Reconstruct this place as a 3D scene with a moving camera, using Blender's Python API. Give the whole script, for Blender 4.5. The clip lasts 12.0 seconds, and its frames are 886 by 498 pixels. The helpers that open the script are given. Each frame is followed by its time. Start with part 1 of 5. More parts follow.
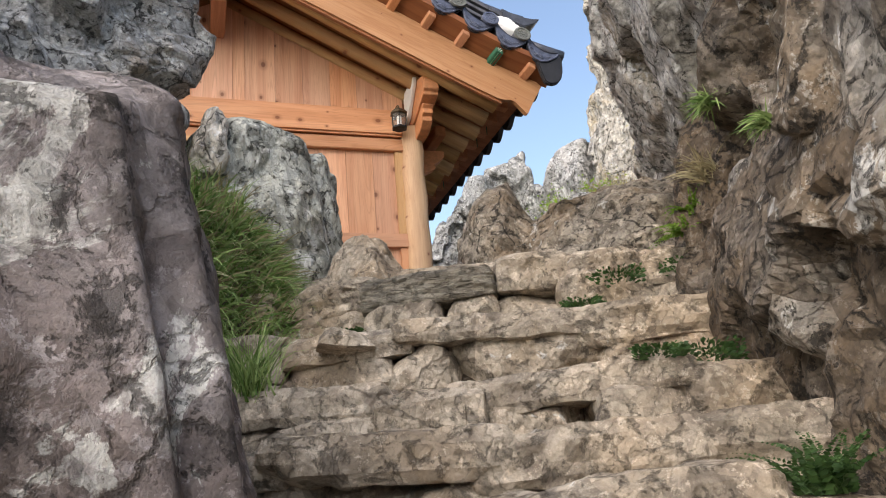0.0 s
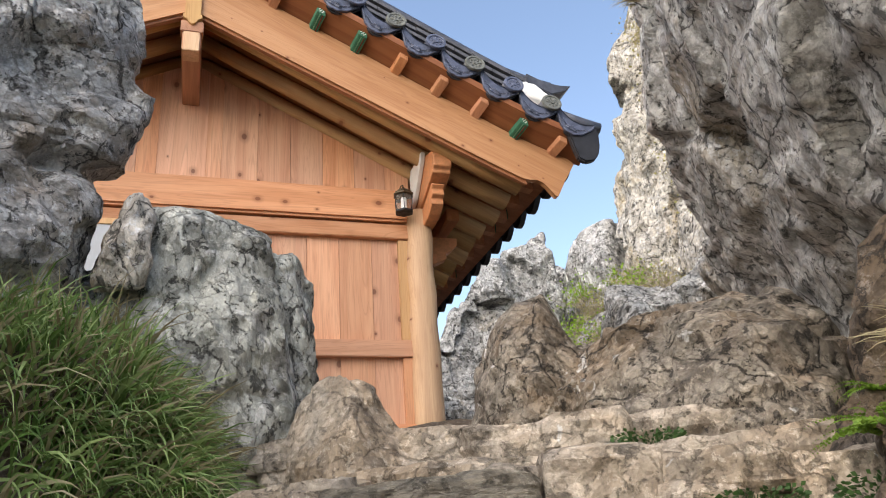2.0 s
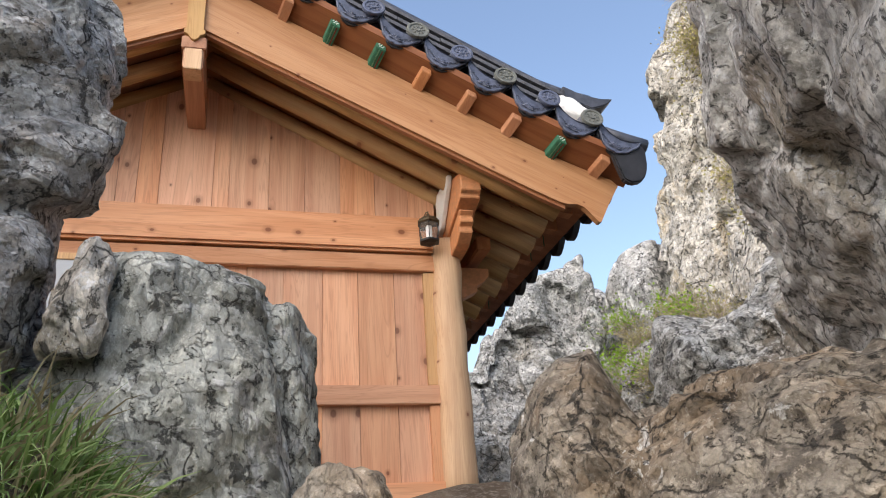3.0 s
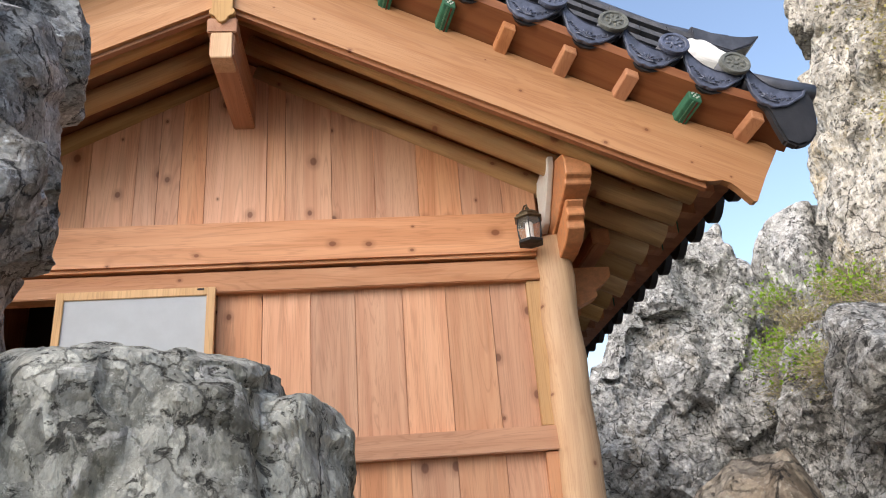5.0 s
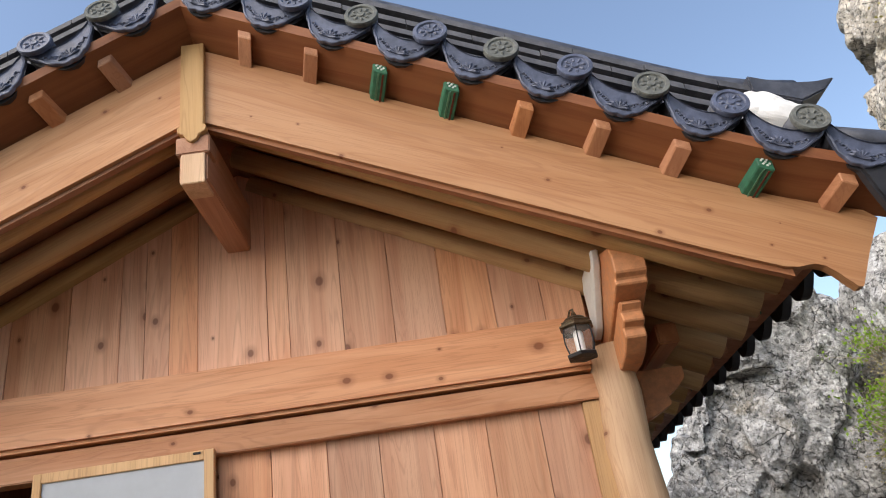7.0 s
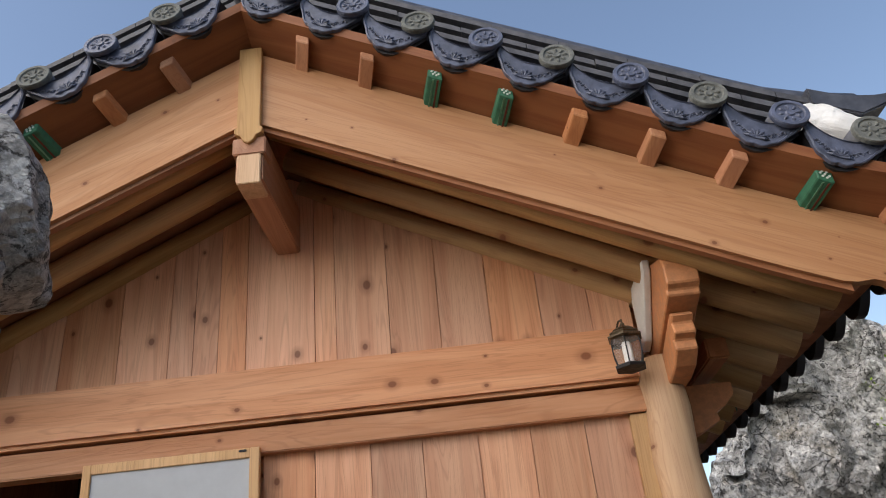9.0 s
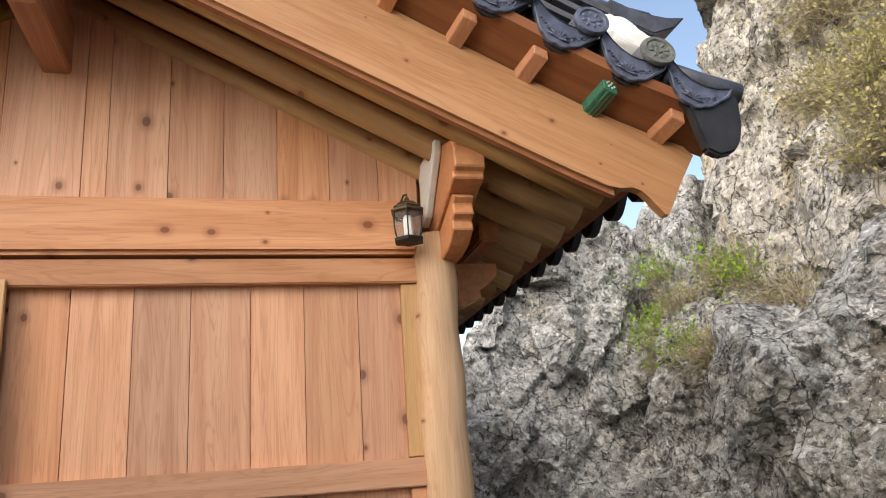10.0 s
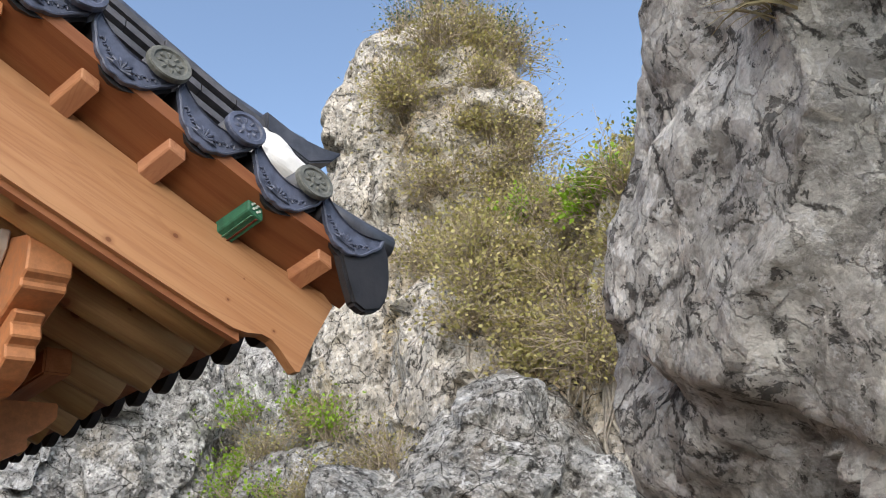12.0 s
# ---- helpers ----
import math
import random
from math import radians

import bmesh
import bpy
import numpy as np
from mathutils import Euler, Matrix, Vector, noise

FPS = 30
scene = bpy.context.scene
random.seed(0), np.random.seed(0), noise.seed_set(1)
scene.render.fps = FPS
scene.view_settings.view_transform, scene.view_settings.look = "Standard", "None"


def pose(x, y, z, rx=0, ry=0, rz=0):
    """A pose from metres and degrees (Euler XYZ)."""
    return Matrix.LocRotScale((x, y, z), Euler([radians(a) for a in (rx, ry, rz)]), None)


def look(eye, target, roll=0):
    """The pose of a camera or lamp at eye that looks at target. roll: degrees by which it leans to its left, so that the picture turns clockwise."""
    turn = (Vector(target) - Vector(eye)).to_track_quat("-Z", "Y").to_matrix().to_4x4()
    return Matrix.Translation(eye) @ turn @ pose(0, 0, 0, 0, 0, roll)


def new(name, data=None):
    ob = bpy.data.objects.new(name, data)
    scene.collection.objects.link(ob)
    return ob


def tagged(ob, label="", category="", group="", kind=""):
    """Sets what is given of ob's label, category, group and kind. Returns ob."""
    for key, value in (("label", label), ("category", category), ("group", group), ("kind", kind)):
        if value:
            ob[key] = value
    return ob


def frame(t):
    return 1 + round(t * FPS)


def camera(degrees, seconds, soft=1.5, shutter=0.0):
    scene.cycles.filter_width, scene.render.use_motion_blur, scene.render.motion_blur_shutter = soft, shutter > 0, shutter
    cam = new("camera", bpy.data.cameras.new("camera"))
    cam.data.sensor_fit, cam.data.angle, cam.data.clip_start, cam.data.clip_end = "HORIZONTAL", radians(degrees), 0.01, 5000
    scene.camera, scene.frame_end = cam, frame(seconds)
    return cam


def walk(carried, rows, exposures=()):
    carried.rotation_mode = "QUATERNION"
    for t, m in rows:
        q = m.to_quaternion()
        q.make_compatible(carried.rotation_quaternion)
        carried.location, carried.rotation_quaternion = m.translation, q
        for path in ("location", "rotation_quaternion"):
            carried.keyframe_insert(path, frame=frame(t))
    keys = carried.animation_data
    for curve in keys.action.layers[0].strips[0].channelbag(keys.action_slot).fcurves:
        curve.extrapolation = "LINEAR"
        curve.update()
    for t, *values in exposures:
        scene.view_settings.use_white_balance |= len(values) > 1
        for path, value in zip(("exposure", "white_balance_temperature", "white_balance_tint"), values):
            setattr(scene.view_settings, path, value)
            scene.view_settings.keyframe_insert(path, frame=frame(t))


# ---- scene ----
cam = camera(60.0, 12.0, soft=1.0)
PATH = [
    (0, (-2.155, -7.085, -1.663), (-1.538, -5.274, -1.083), -4.9),
    (0.5, (-1.932, -6.817, -1.491), (-1.243, -5.074, -0.796), -6.3),
    (1, (-1.804, -6.566, -1.338), (-1.147, -4.814, -0.633), -5.9),
    (1.5, (-1.831, -6.171, -1.19), (-1.206, -4.417, -0.459), -4.6),
    (2, (-1.748, -5.96, -0.97), (-1.166, -4.203, -0.213), -4.2),
    (2.5, (-1.58, -5.713, -0.717), (-1.044, -3.945, 0.051), -3.9),
    (3, (-1.535, -5.447, -0.62), (-1.04, -3.685, 0.186), -3.9),
    (3.2, (-1.544, -5.344, -0.534), (-1.068, -3.583, 0.286), -3.6),
    (4.8, (-1.144, -4.596, -0.056), (-0.926, -2.769, 0.728), -4.0),
    (5, (-1.143, -4.508, 0.042), (-0.959, -2.666, 0.801), -4.4),
    (5.5, (-1.109, -4.38, 0.211), (-0.957, -2.521, 0.933), -5.1),
    (6, (-0.989, -4.116, 0.198), (-0.857, -2.269, 0.952), -6.7),
    (6.5, (-0.864, -3.971, 0.546), (-0.78, -2.128, 1.319), -8.1),
    (7, (-0.878, -3.975, 0.694), (-0.834, -2.181, 1.577), -8.8),
    (7.2, (-0.883, -3.977, 0.693), (-0.856, -2.209, 1.629), -8.8),
    (8.8, (-0.961, -3.966, 0.642), (-1.029, -2.245, 1.659), -6.1),
    (9, (-0.962, -3.957, 0.648), (-1.001, -2.188, 1.581), -6.0),
    (9.5, (-0.963, -3.942, 0.659), (-0.808, -2.079, 1.371), -5.8),
    (10, (-0.964, -3.955, 0.651), (-0.48, -2.098, 1.215), -4.2),
    (10.5, (-0.964, -3.942, 0.659), (-0.153, -2.242, 1.329), -4.6),
    (11, (-0.946, -3.745, 0.681), (0.133, -2.239, 1.435), -6.2),
    (11.5, (-0.925, -3.498, 0.883), (0.366, -2.168, 1.634), -6.9),
    (12, (-0.807, -3.336, 0.973), (0.548, -2.086, 1.749), -6.2),
]
walk(cam, [(t, look(eye, target, roll)) for t, eye, target, roll in PATH], [(0.0, 1.08, 7000, 12), (0.5, 0.85, 6950, 12), (1.5, 1.2, 7000, 12), (3.0, 1.08, 6850, 12), (5.0, 1.18, 6950, 12), (5.5, 1.02, 6950, 12), (6.5, 1.0, 6950, 12), (7.2, 0.88, 6900, 12), (9.0, 0.58, 6900, 12), (9.5, 1.02, 7300, 12), (10.5, 1.0, 7100, 10), (11.0, 0.82, 6800, 10), (12.0, 0.93, 6750, 10)])

# ---- world and sun ----
SUN_FROM = Vector((-0.63, -0.50, 0.60)).normalized()
world = bpy.data.worlds.new("world")
scene.world = world
world.use_nodes = True
wn = world.node_tree
sky = wn.nodes.new("ShaderNodeTexSky")
sky.sky_type, sky.sun_disc = "NISHITA", False
sky.sun_elevation = math.asin(SUN_FROM.z)
sky.sun_rotation = math.atan2(SUN_FROM.x, SUN_FROM.y)
sky.air_density, sky.dust_density, sky.ozone_density = 1.0, 1.2, 1.0
wn.links.new(sky.outputs[0], wn.nodes["Background"].inputs[0])
wn.nodes["Background"].inputs[1].default_value = 0.15
sun_data = bpy.data.lights.new("sun", "SUN")
sun_data.energy, sun_data.angle, sun_data.color = 1.8, radians(80), (1.0, 0.97, 0.92)
sun = new("sun", sun_data)
sun.matrix_basis = look(SUN_FROM * 50, (0, 0, 0))


# ---- materials ----
class Nodes:
    """A small builder for node materials."""

    def __init__(self, name):
        self.m = bpy.data.materials.new(name)
        self.m.use_nodes = True
        self.t = self.m.node_tree
        self.b = self.t.nodes["Principled BSDF"]
        self.out = self.t.nodes["Material Output"]
        self.geo = self.t.nodes.new("ShaderNodeNewGeometry")
        self.info = self.t.nodes.new("ShaderNodeObjectInfo")
        self.tc = self.t.nodes.new("ShaderNodeTexCoord")

    def put(self, sock, v):
        if isinstance(v, bpy.types.NodeSocket):
            self.t.links.new(v, sock)
        elif isinstance(v, (tuple, list)) and len(v) == 3 and sock.type == "RGBA":
            sock.default_value = (*v, 1)
        else:
            sock.default_value = v

    def pos(self, scale=(1, 1, 1), world=True, shift=None, tilt=0.0):
        n = self.t.nodes.new("ShaderNodeMapping")
        self.put(n.inputs[0], self.geo.outputs["Position"] if world else self.tc.outputs["Object"])
        n.inputs[3].default_value = scale
        if tilt:
            r = self.t.nodes.new("ShaderNodeVectorRotate")
            r.rotation_type = "Y_AXIS"
            r.inputs["Angle"].default_value = radians(tilt)
            self.put(r.inputs[0], self.geo.outputs["Position"])
            self.put(n.inputs[0], r.outputs[0])
        if shift is not None:
            c = self.t.nodes.new("ShaderNodeCombineXYZ")
            for k in range(3):
                self.put(c.inputs[k], shift)
            self.put(n.inputs[1], c.outputs[0])
        return n.outputs[0]

    def noise(self, vec, scale, detail=6, rough=0.6, distort=0.0):
        n = self.t.nodes.new("ShaderNodeTexNoise")
        self.put(n.inputs["Vector"], vec)
        n.inputs["Scale"].default_value, n.inputs["Detail"].default_value = scale, detail
        n.inputs["Roughness"].default_value, n.inputs["Distortion"].default_value = rough, distort
        return n.outputs["Fac"]

    def voro(self, vec, scale, feature="F1", rand=1.0, out="Distance"):
        n = self.t.nodes.new("ShaderNodeTexVoronoi")
        n.feature = feature
        self.put(n.inputs["Vector"], vec)
        n.inputs["Scale"].default_value, n.inputs["Randomness"].default_value = scale, rand
        return n.outputs[out]

    def ramp(self, v, a, b, lo=0.0, hi=1.0):
        n = self.t.nodes.new("ShaderNodeMapRange")
        n.interpolation_type = "SMOOTHSTEP"
        self.put(n.inputs[0], v)
        for k, x in zip((1, 2, 3, 4), (a, b, lo, hi)):
            n.inputs[k].default_value = x
        return n.outputs[0]

    def math(self, op, a, b=0.0):
        n = self.t.nodes.new("ShaderNodeMath")
        n.operation = op
        self.put(n.inputs[0], a)
        self.put(n.inputs[1], b)
        return n.outputs[0]

    def mix(self, f, a, b, mode="MIX"):
        n = self.t.nodes.new("ShaderNodeMix")
        n.data_type, n.blend_type = "RGBA", mode
        self.put(n.inputs[0], f)
        self.put(n.inputs[6], a)
        self.put(n.inputs[7], b)
        return n.outputs[2]

    def bump(self, h, strength, dist, normal=None):
        n = self.t.nodes.new("ShaderNodeBump")
        n.inputs["Strength"].default_value, n.inputs["Distance"].default_value = strength, dist
        self.put(n.inputs["Height"], h)
        if normal is not None:
            self.put(n.inputs["Normal"], normal)
        return n.outputs[0]

    def done(self, color, rough=0.7, normal=None, metal=0.0, spec=0.4):
        self.put(self.b.inputs["Base Color"], color)
        self.put(self.b.inputs["Roughness"], rough)
        self.b.inputs["Metallic"].default_value = metal
        self.b.inputs["Specular IOR Level"].default_value = spec
        if normal is not None:
            self.put(self.b.inputs["Normal"], normal)
        return self.m


def fracture(n, p, scale, wobble):
    """Flat broken faces in the relief: in each cell the height is a tilted plane. Gives height and a tone for each cell."""
    warp = n.t.nodes.new("ShaderNodeTexNoise")
    n.put(warp.inputs["Vector"], p)
    warp.inputs["Scale"].default_value, warp.inputs["Detail"].default_value = scale * 0.8, 4
    at = n.t.nodes.new("ShaderNodeVectorMath")
    at.operation = "MULTIPLY_ADD"
    n.put(at.inputs[0], warp.outputs["Color"])
    at.inputs[1].default_value = (wobble, wobble, wobble)
    n.put(at.inputs[2], p)
    cell = n.t.nodes.new("ShaderNodeTexVoronoi")
    n.put(cell.inputs["Vector"], at.outputs[0])
    cell.inputs["Scale"].default_value = scale
    off = n.t.nodes.new("ShaderNodeVectorMath")
    off.operation = "SUBTRACT"
    n.put(off.inputs[0], at.outputs[0])
    n.put(off.inputs[1], cell.outputs["Position"])
    tilt = n.t.nodes.new("ShaderNodeVectorMath")
    tilt.operation = "SUBTRACT"
    n.put(tilt.inputs[0], cell.outputs["Color"])
    tilt.inputs[1].default_value = (0.5, 0.5, 0.5)
    plane = n.t.nodes.new("ShaderNodeVectorMath")
    plane.operation = "DOT_PRODUCT"
    n.put(plane.inputs[0], off.outputs[0])
    n.put(plane.inputs[1], tilt.outputs[0])
    tone = n.t.nodes.new("ShaderNodeSeparateColor")
    n.put(tone.inputs[0], cell.outputs["Color"])
    return plane.outputs["Value"], tone.outputs[0]


def rock_material(name, light, dark, tan, tan_at=0.55, lichen=0.62, moss=0.75, stretch=(1, 1, 1), joints=1.0, relief=1.0):
    """Weathered limestone: stain patches, pale lichen, dark pits and hairline cracks."""
    n = Nodes(name)
    p = n.pos(stretch)
    big, mid = n.noise(p, 1.1, 6, 0.62, 0.7), n.noise(p, 6.0, 9, 0.72, 0.5)
    fine, grit = n.noise(p, 26.0, 8, 0.75, 0.3), n.noise(p, 110.0, 4, 0.7)
    c = n.mix(n.ramp(mid, 0.38, 0.54, 0.12, 1.0), dark, light)
    c = n.mix(n.math("MULTIPLY", n.ramp(big, tan_at - 0.06, tan_at + 0.1), n.ramp(mid, 0.3, 0.6, 0.45, 1.0)), c, tan)
    c = n.mix(n.ramp(fine, 0.38, 0.52, 0.45, 0.0), c, n.mix(0.6, c, (0.05, 0.046, 0.042)))
    patch = n.ramp(n.noise(n.pos(), 4.3, 10, 0.68, 0.8), lichen - 0.012, lichen + 0.012)
    c = n.mix(n.math("MULTIPLY", patch, n.ramp(fine, 0.38, 0.56, 0.25, 0.9)), c, (0.70, 0.69, 0.66))
    speck = n.ramp(n.noise(n.pos(), 22.0, 8, 0.78), 0.555, 0.58)
    c = n.mix(n.math("MULTIPLY", speck, 0.62), c, tuple(min(0.72, v * 1.35) for v in light))
    c = n.mix(n.math("MULTIPLY", n.ramp(n.noise(n.pos(), 1.9, 8, 0.68, 0.5), moss - 0.05, moss + 0.07), n.ramp(fine, 0.4, 0.6)), c, (0.11, 0.13, 0.055))
    pits = n.ramp(n.noise(n.pos(), 14.0, 8, 0.78, 0.4), 0.555, 0.582)
    c = n.mix(n.math("MULTIPLY", pits, 0.25 + 0.5 * joints), c, (0.032, 0.03, 0.028))
    warp = n.t.nodes.new("ShaderNodeTexNoise")
    n.put(warp.inputs["Vector"], n.pos())
    warp.inputs["Scale"].default_value, warp.inputs["Detail"].default_value, warp.inputs["Roughness"].default_value = 2.2, 9, 0.7
    cr = n.t.nodes.new("ShaderNodeVectorMath")
    cr.operation = "MULTIPLY_ADD"
    n.put(cr.inputs[0], warp.outputs["Color"])
    cr.inputs[1].default_value = (0.22, 0.22, 0.22)
    n.put(cr.inputs[2], p)
    crack = n.ramp(n.voro(cr.outputs[0], 2.6, "DISTANCE_TO_EDGE"), 0.003, 0.019, 1.0, 0.0)
    crack = n.math("MULTIPLY", crack, n.math("MULTIPLY", n.ramp(n.noise(n.pos(), 2.6, 6, 0.65, 0.4), 0.44, 0.50), n.ramp(fine, 0.38, 0.48)))
    c = n.mix(n.math("MULTIPLY", crack, 0.85 * joints), c, (0.04, 0.036, 0.032))
    c = n.mix(n.ramp(grit, 0.40, 0.60, 0.0, 0.2), c, n.mix(0.6, c, (0.05, 0.05, 0.05)))
    face, tone = fracture(n, p, 6.0, 0.05)
    face2, tone2 = fracture(n, p, 17.0, 0.03)
    face3, tone3 = fracture(n, p, 45.0, 0.012)
    hv = n.t.nodes.new("ShaderNodeHueSaturation")
    n.put(hv.inputs["Color"], c)
    n.put(hv.inputs["Value"], n.math("MULTIPLY", n.ramp(tone, 0.0, 1.0, 0.84, 1.14), n.ramp(tone2, 0.0, 1.0, 0.86, 1.12)))
    c = hv.outputs[0]
    crack2 = n.ramp(n.voro(cr.outputs[0], 8.5, "DISTANCE_TO_EDGE"), 0.0, 0.035, 1.0, 0.0)
    crack2 = n.math("MULTIPLY", crack2, n.ramp(mid, 0.455, 0.52))
    c = n.mix(n.math("MULTIPLY", crack2, 0.4 * joints), c, (0.05, 0.045, 0.04))
    h = n.math("ADD", n.math("MULTIPLY", mid, 0.12), n.math("ADD", n.math("MULTIPLY", fine, 0.28), n.math("MULTIPLY", grit, 0.15)))
    h = n.math("ADD", h, n.math("ADD", n.math("MULTIPLY", face, 11.0), n.math("ADD", n.math("MULTIPLY", face2, 16.0), n.math("MULTIPLY", face3, 16.0))))
    h = n.math("SUBTRACT", h, n.math("MULTIPLY", crack2, 0.12))
    h = n.math("SUBTRACT", h, n.math("ADD", n.math("MULTIPLY", crack, 0.2), n.math("MULTIPLY", pits, 0.25)))
    return n.done(c, n.ramp(mid, 0.3, 0.7, 0.95, 0.8), n.bump(h, 1.0, 0.05 * relief), spec=0.25)


GREY_ROCK = rock_material("grey_limestone", (0.59, 0.575, 0.55), (0.25, 0.24, 0.23), (0.40, 0.335, 0.27), 0.57, 0.555, 0.72)
CLIFF_ROCK = rock_material("mixed_grey_brown_limestone", (0.42, 0.39, 0.35), (0.155, 0.137, 0.118), (0.26, 0.195, 0.135), 0.50, 0.57, 0.70)
BROWN_ROCK = rock_material("brown_grey_limestone", (0.38, 0.335, 0.275), (0.15, 0.127, 0.105), (0.29, 0.215, 0.145), 0.50, 0.63, 0.70)
PALE_ROCK = rock_material("pale_limestone", (0.66, 0.61, 0.53), (0.36, 0.33, 0.29), (0.62, 0.49, 0.31), 0.55, 0.66, 0.78, (1, 1, 0.6))
PURPLE_ROCK = rock_material("purple_grey_limestone", (0.34, 0.305, 0.305), (0.13, 0.112, 0.115), (0.23, 0.185, 0.172), 0.54, 0.585, 0.78, (1, 1, 1), 0.8, 0.8)
PALE_GREY_ROCK = rock_material("pale_grey_limestone", (0.58, 0.57, 0.54), (0.30, 0.29, 0.275), (0.43, 0.385, 0.31), 0.60, 0.57, 0.74)
GREEN_GREY_ROCK = rock_material("greenish_grey_limestone", (0.52, 0.52, 0.465), (0.27, 0.27, 0.235), (0.36, 0.34, 0.25), 0.58, 0.58, 0.66, (1, 1, 0.6), 1.0, 0.8)
LICHEN_ROCK = rock_material("pale_lichened_limestone", (0.66, 0.645, 0.605), (0.34, 0.325, 0.30), (0.46, 0.40, 0.31), 0.58, 0.55, 0.70)
STEP_ROCK = rock_material("tan_step_stone", (0.525, 0.455, 0.37), (0.26, 0.216, 0.173), (0.43, 0.335, 0.24), 0.50, 0.66, 0.74, (1, 1, 1), 0.35, 0.55)
SLATE_ROCK = rock_material("grey_brown_slate", (0.36, 0.325, 0.265), (0.18, 0.16, 0.13), (0.32, 0.265, 0.19), 0.5, 0.70, 0.74, (1, 1, 4), 0.15)


def soil_material():
    n = Nodes("stony_soil")
    p = n.pos()
    a, f = n.noise(p, 2.2, 7, 0.65), n.noise(p, 30, 6, 0.7)
    c = n.mix(n.ramp(a, 0.35, 0.65), (0.075, 0.056, 0.04), (0.16, 0.125, 0.09))
    c = n.mix(n.ramp(f, 0.45, 0.7), c, (0.22, 0.19, 0.155))
    return n.done(c, 0.95, n.bump(n.math("ADD", a, n.math("MULTIPLY", f, 0.5)), 0.9, 0.05), spec=0.2)


DARK_ROCK = rock_material("dark_brown_limestone", (0.25, 0.215, 0.18), (0.085, 0.07, 0.057), (0.19, 0.138, 0.092), 0.5, 0.66, 0.66)
SOIL = soil_material()
MOSSY_ROCK = rock_material("dark_mossy_limestone", (0.50, 0.485, 0.45), (0.085, 0.078, 0.07), (0.20, 0.165, 0.125), 0.58, 0.565, 0.62)


def wood_material(name, light, dark, axis="z", knots=0.075, tilt=0.0):
    """Sawn softwood, grain along one axis, with knots; each board differs."""
    n = Nodes(name)
    k = {"x": (0.055, 1, 1), "y": (1, 0.055, 1), "z": (1, 1, 0.055)}[axis]
    shift = n.math("MULTIPLY", n.info.outputs["Random"], 37.0)
    p = n.pos(k, True, shift, tilt)
    broad = n.noise(p, 9.0, 4, 0.55, 1.2)
    w = n.t.nodes.new("ShaderNodeMath")
    w.operation = "PINGPONG"
    n.put(w.inputs[0], n.math("MULTIPLY", n.noise(p, 6.0, 3, 0.5, 2.5), 17.0))
    w.inputs[1].default_value = 1.0
    rings = n.ramp(w.outputs[0], 0.55, 0.97)
    fibre = n.noise(p, 120.0, 3, 0.6)
    c = n.mix(n.ramp(broad, 0.3, 0.7), dark, light)
    c = n.mix(n.math("MULTIPLY", rings, 0.38), c, n.mix(0.55, c, (0.26, 0.09, 0.035)))
    c = n.mix(n.ramp(fibre, 0.4, 0.75, 0.0, 0.16), c, n.mix(0.5, c, (0.2, 0.08, 0.03)))
    kk = {"x": (0.75, 1, 1), "y": (1, 0.75, 1), "z": (1, 1, 0.75)}[axis]
    cut = n.t.nodes.new("ShaderNodeSeparateXYZ")
    n.put(cut.inputs[0], n.pos(kk, True, shift, tilt))
    flat = n.t.nodes.new("ShaderNodeCombineXYZ")
    n.put(flat.inputs[0], cut.outputs[1 if axis == "y" else 0])
    n.put(flat.inputs[1], cut.outputs[2])
    cell = n.t.nodes.new("ShaderNodeTexVoronoi")
    cell.voronoi_dimensions = "2D"
    n.put(cell.inputs["Vector"], flat.outputs[0])
    cell.inputs["Scale"].default_value = 5.2
    some = n.t.nodes.new("ShaderNodeSeparateColor")
    n.put(some.inputs[0], cell.outputs["Color"])
    kv = n.math("ADD", n.math("DIVIDE", cell.outputs["Distance"], n.ramp(some.outputs[1], 0.0, 1.0, 0.35, 1.35)), n.ramp(some.outputs[0], 0.29, 0.30, 0.0, 1.0))
    knot = n.ramp(kv, knots * 0.8, knots * 1.4, 1.0, 0.0)
    halo = n.ramp(kv, knots, knots * 3.4, 0.8, 0.0)
    c = n.mix(halo, c, n.mix(0.5, c, (0.22, 0.07, 0.025)))
    c = n.mix(n.math("MULTIPLY", knot, 0.8), c, (0.17, 0.055, 0.022))
    hsv = n.t.nodes.new("ShaderNodeHueSaturation")
    n.put(hsv.inputs["Value"], n.ramp(n.info.outputs["Random"], 0.0, 1.0, 0.86, 1.2))
    n.put(hsv.inputs["Saturation"], n.ramp(n.math("FRACT", n.math("MULTIPLY", n.info.outputs["Random"], 7.3)), 0.0, 1.0, 0.90, 1.03))
    n.put(hsv.inputs["Color"], c)
    h = n.math("ADD", n.math("MULTIPLY", rings, 0.5), fibre)
    return n.done(hsv.outputs[0], n.ramp(broad, 0.3, 0.7, 0.62, 0.5), n.bump(h, 0.18, 0.004), spec=0.35)


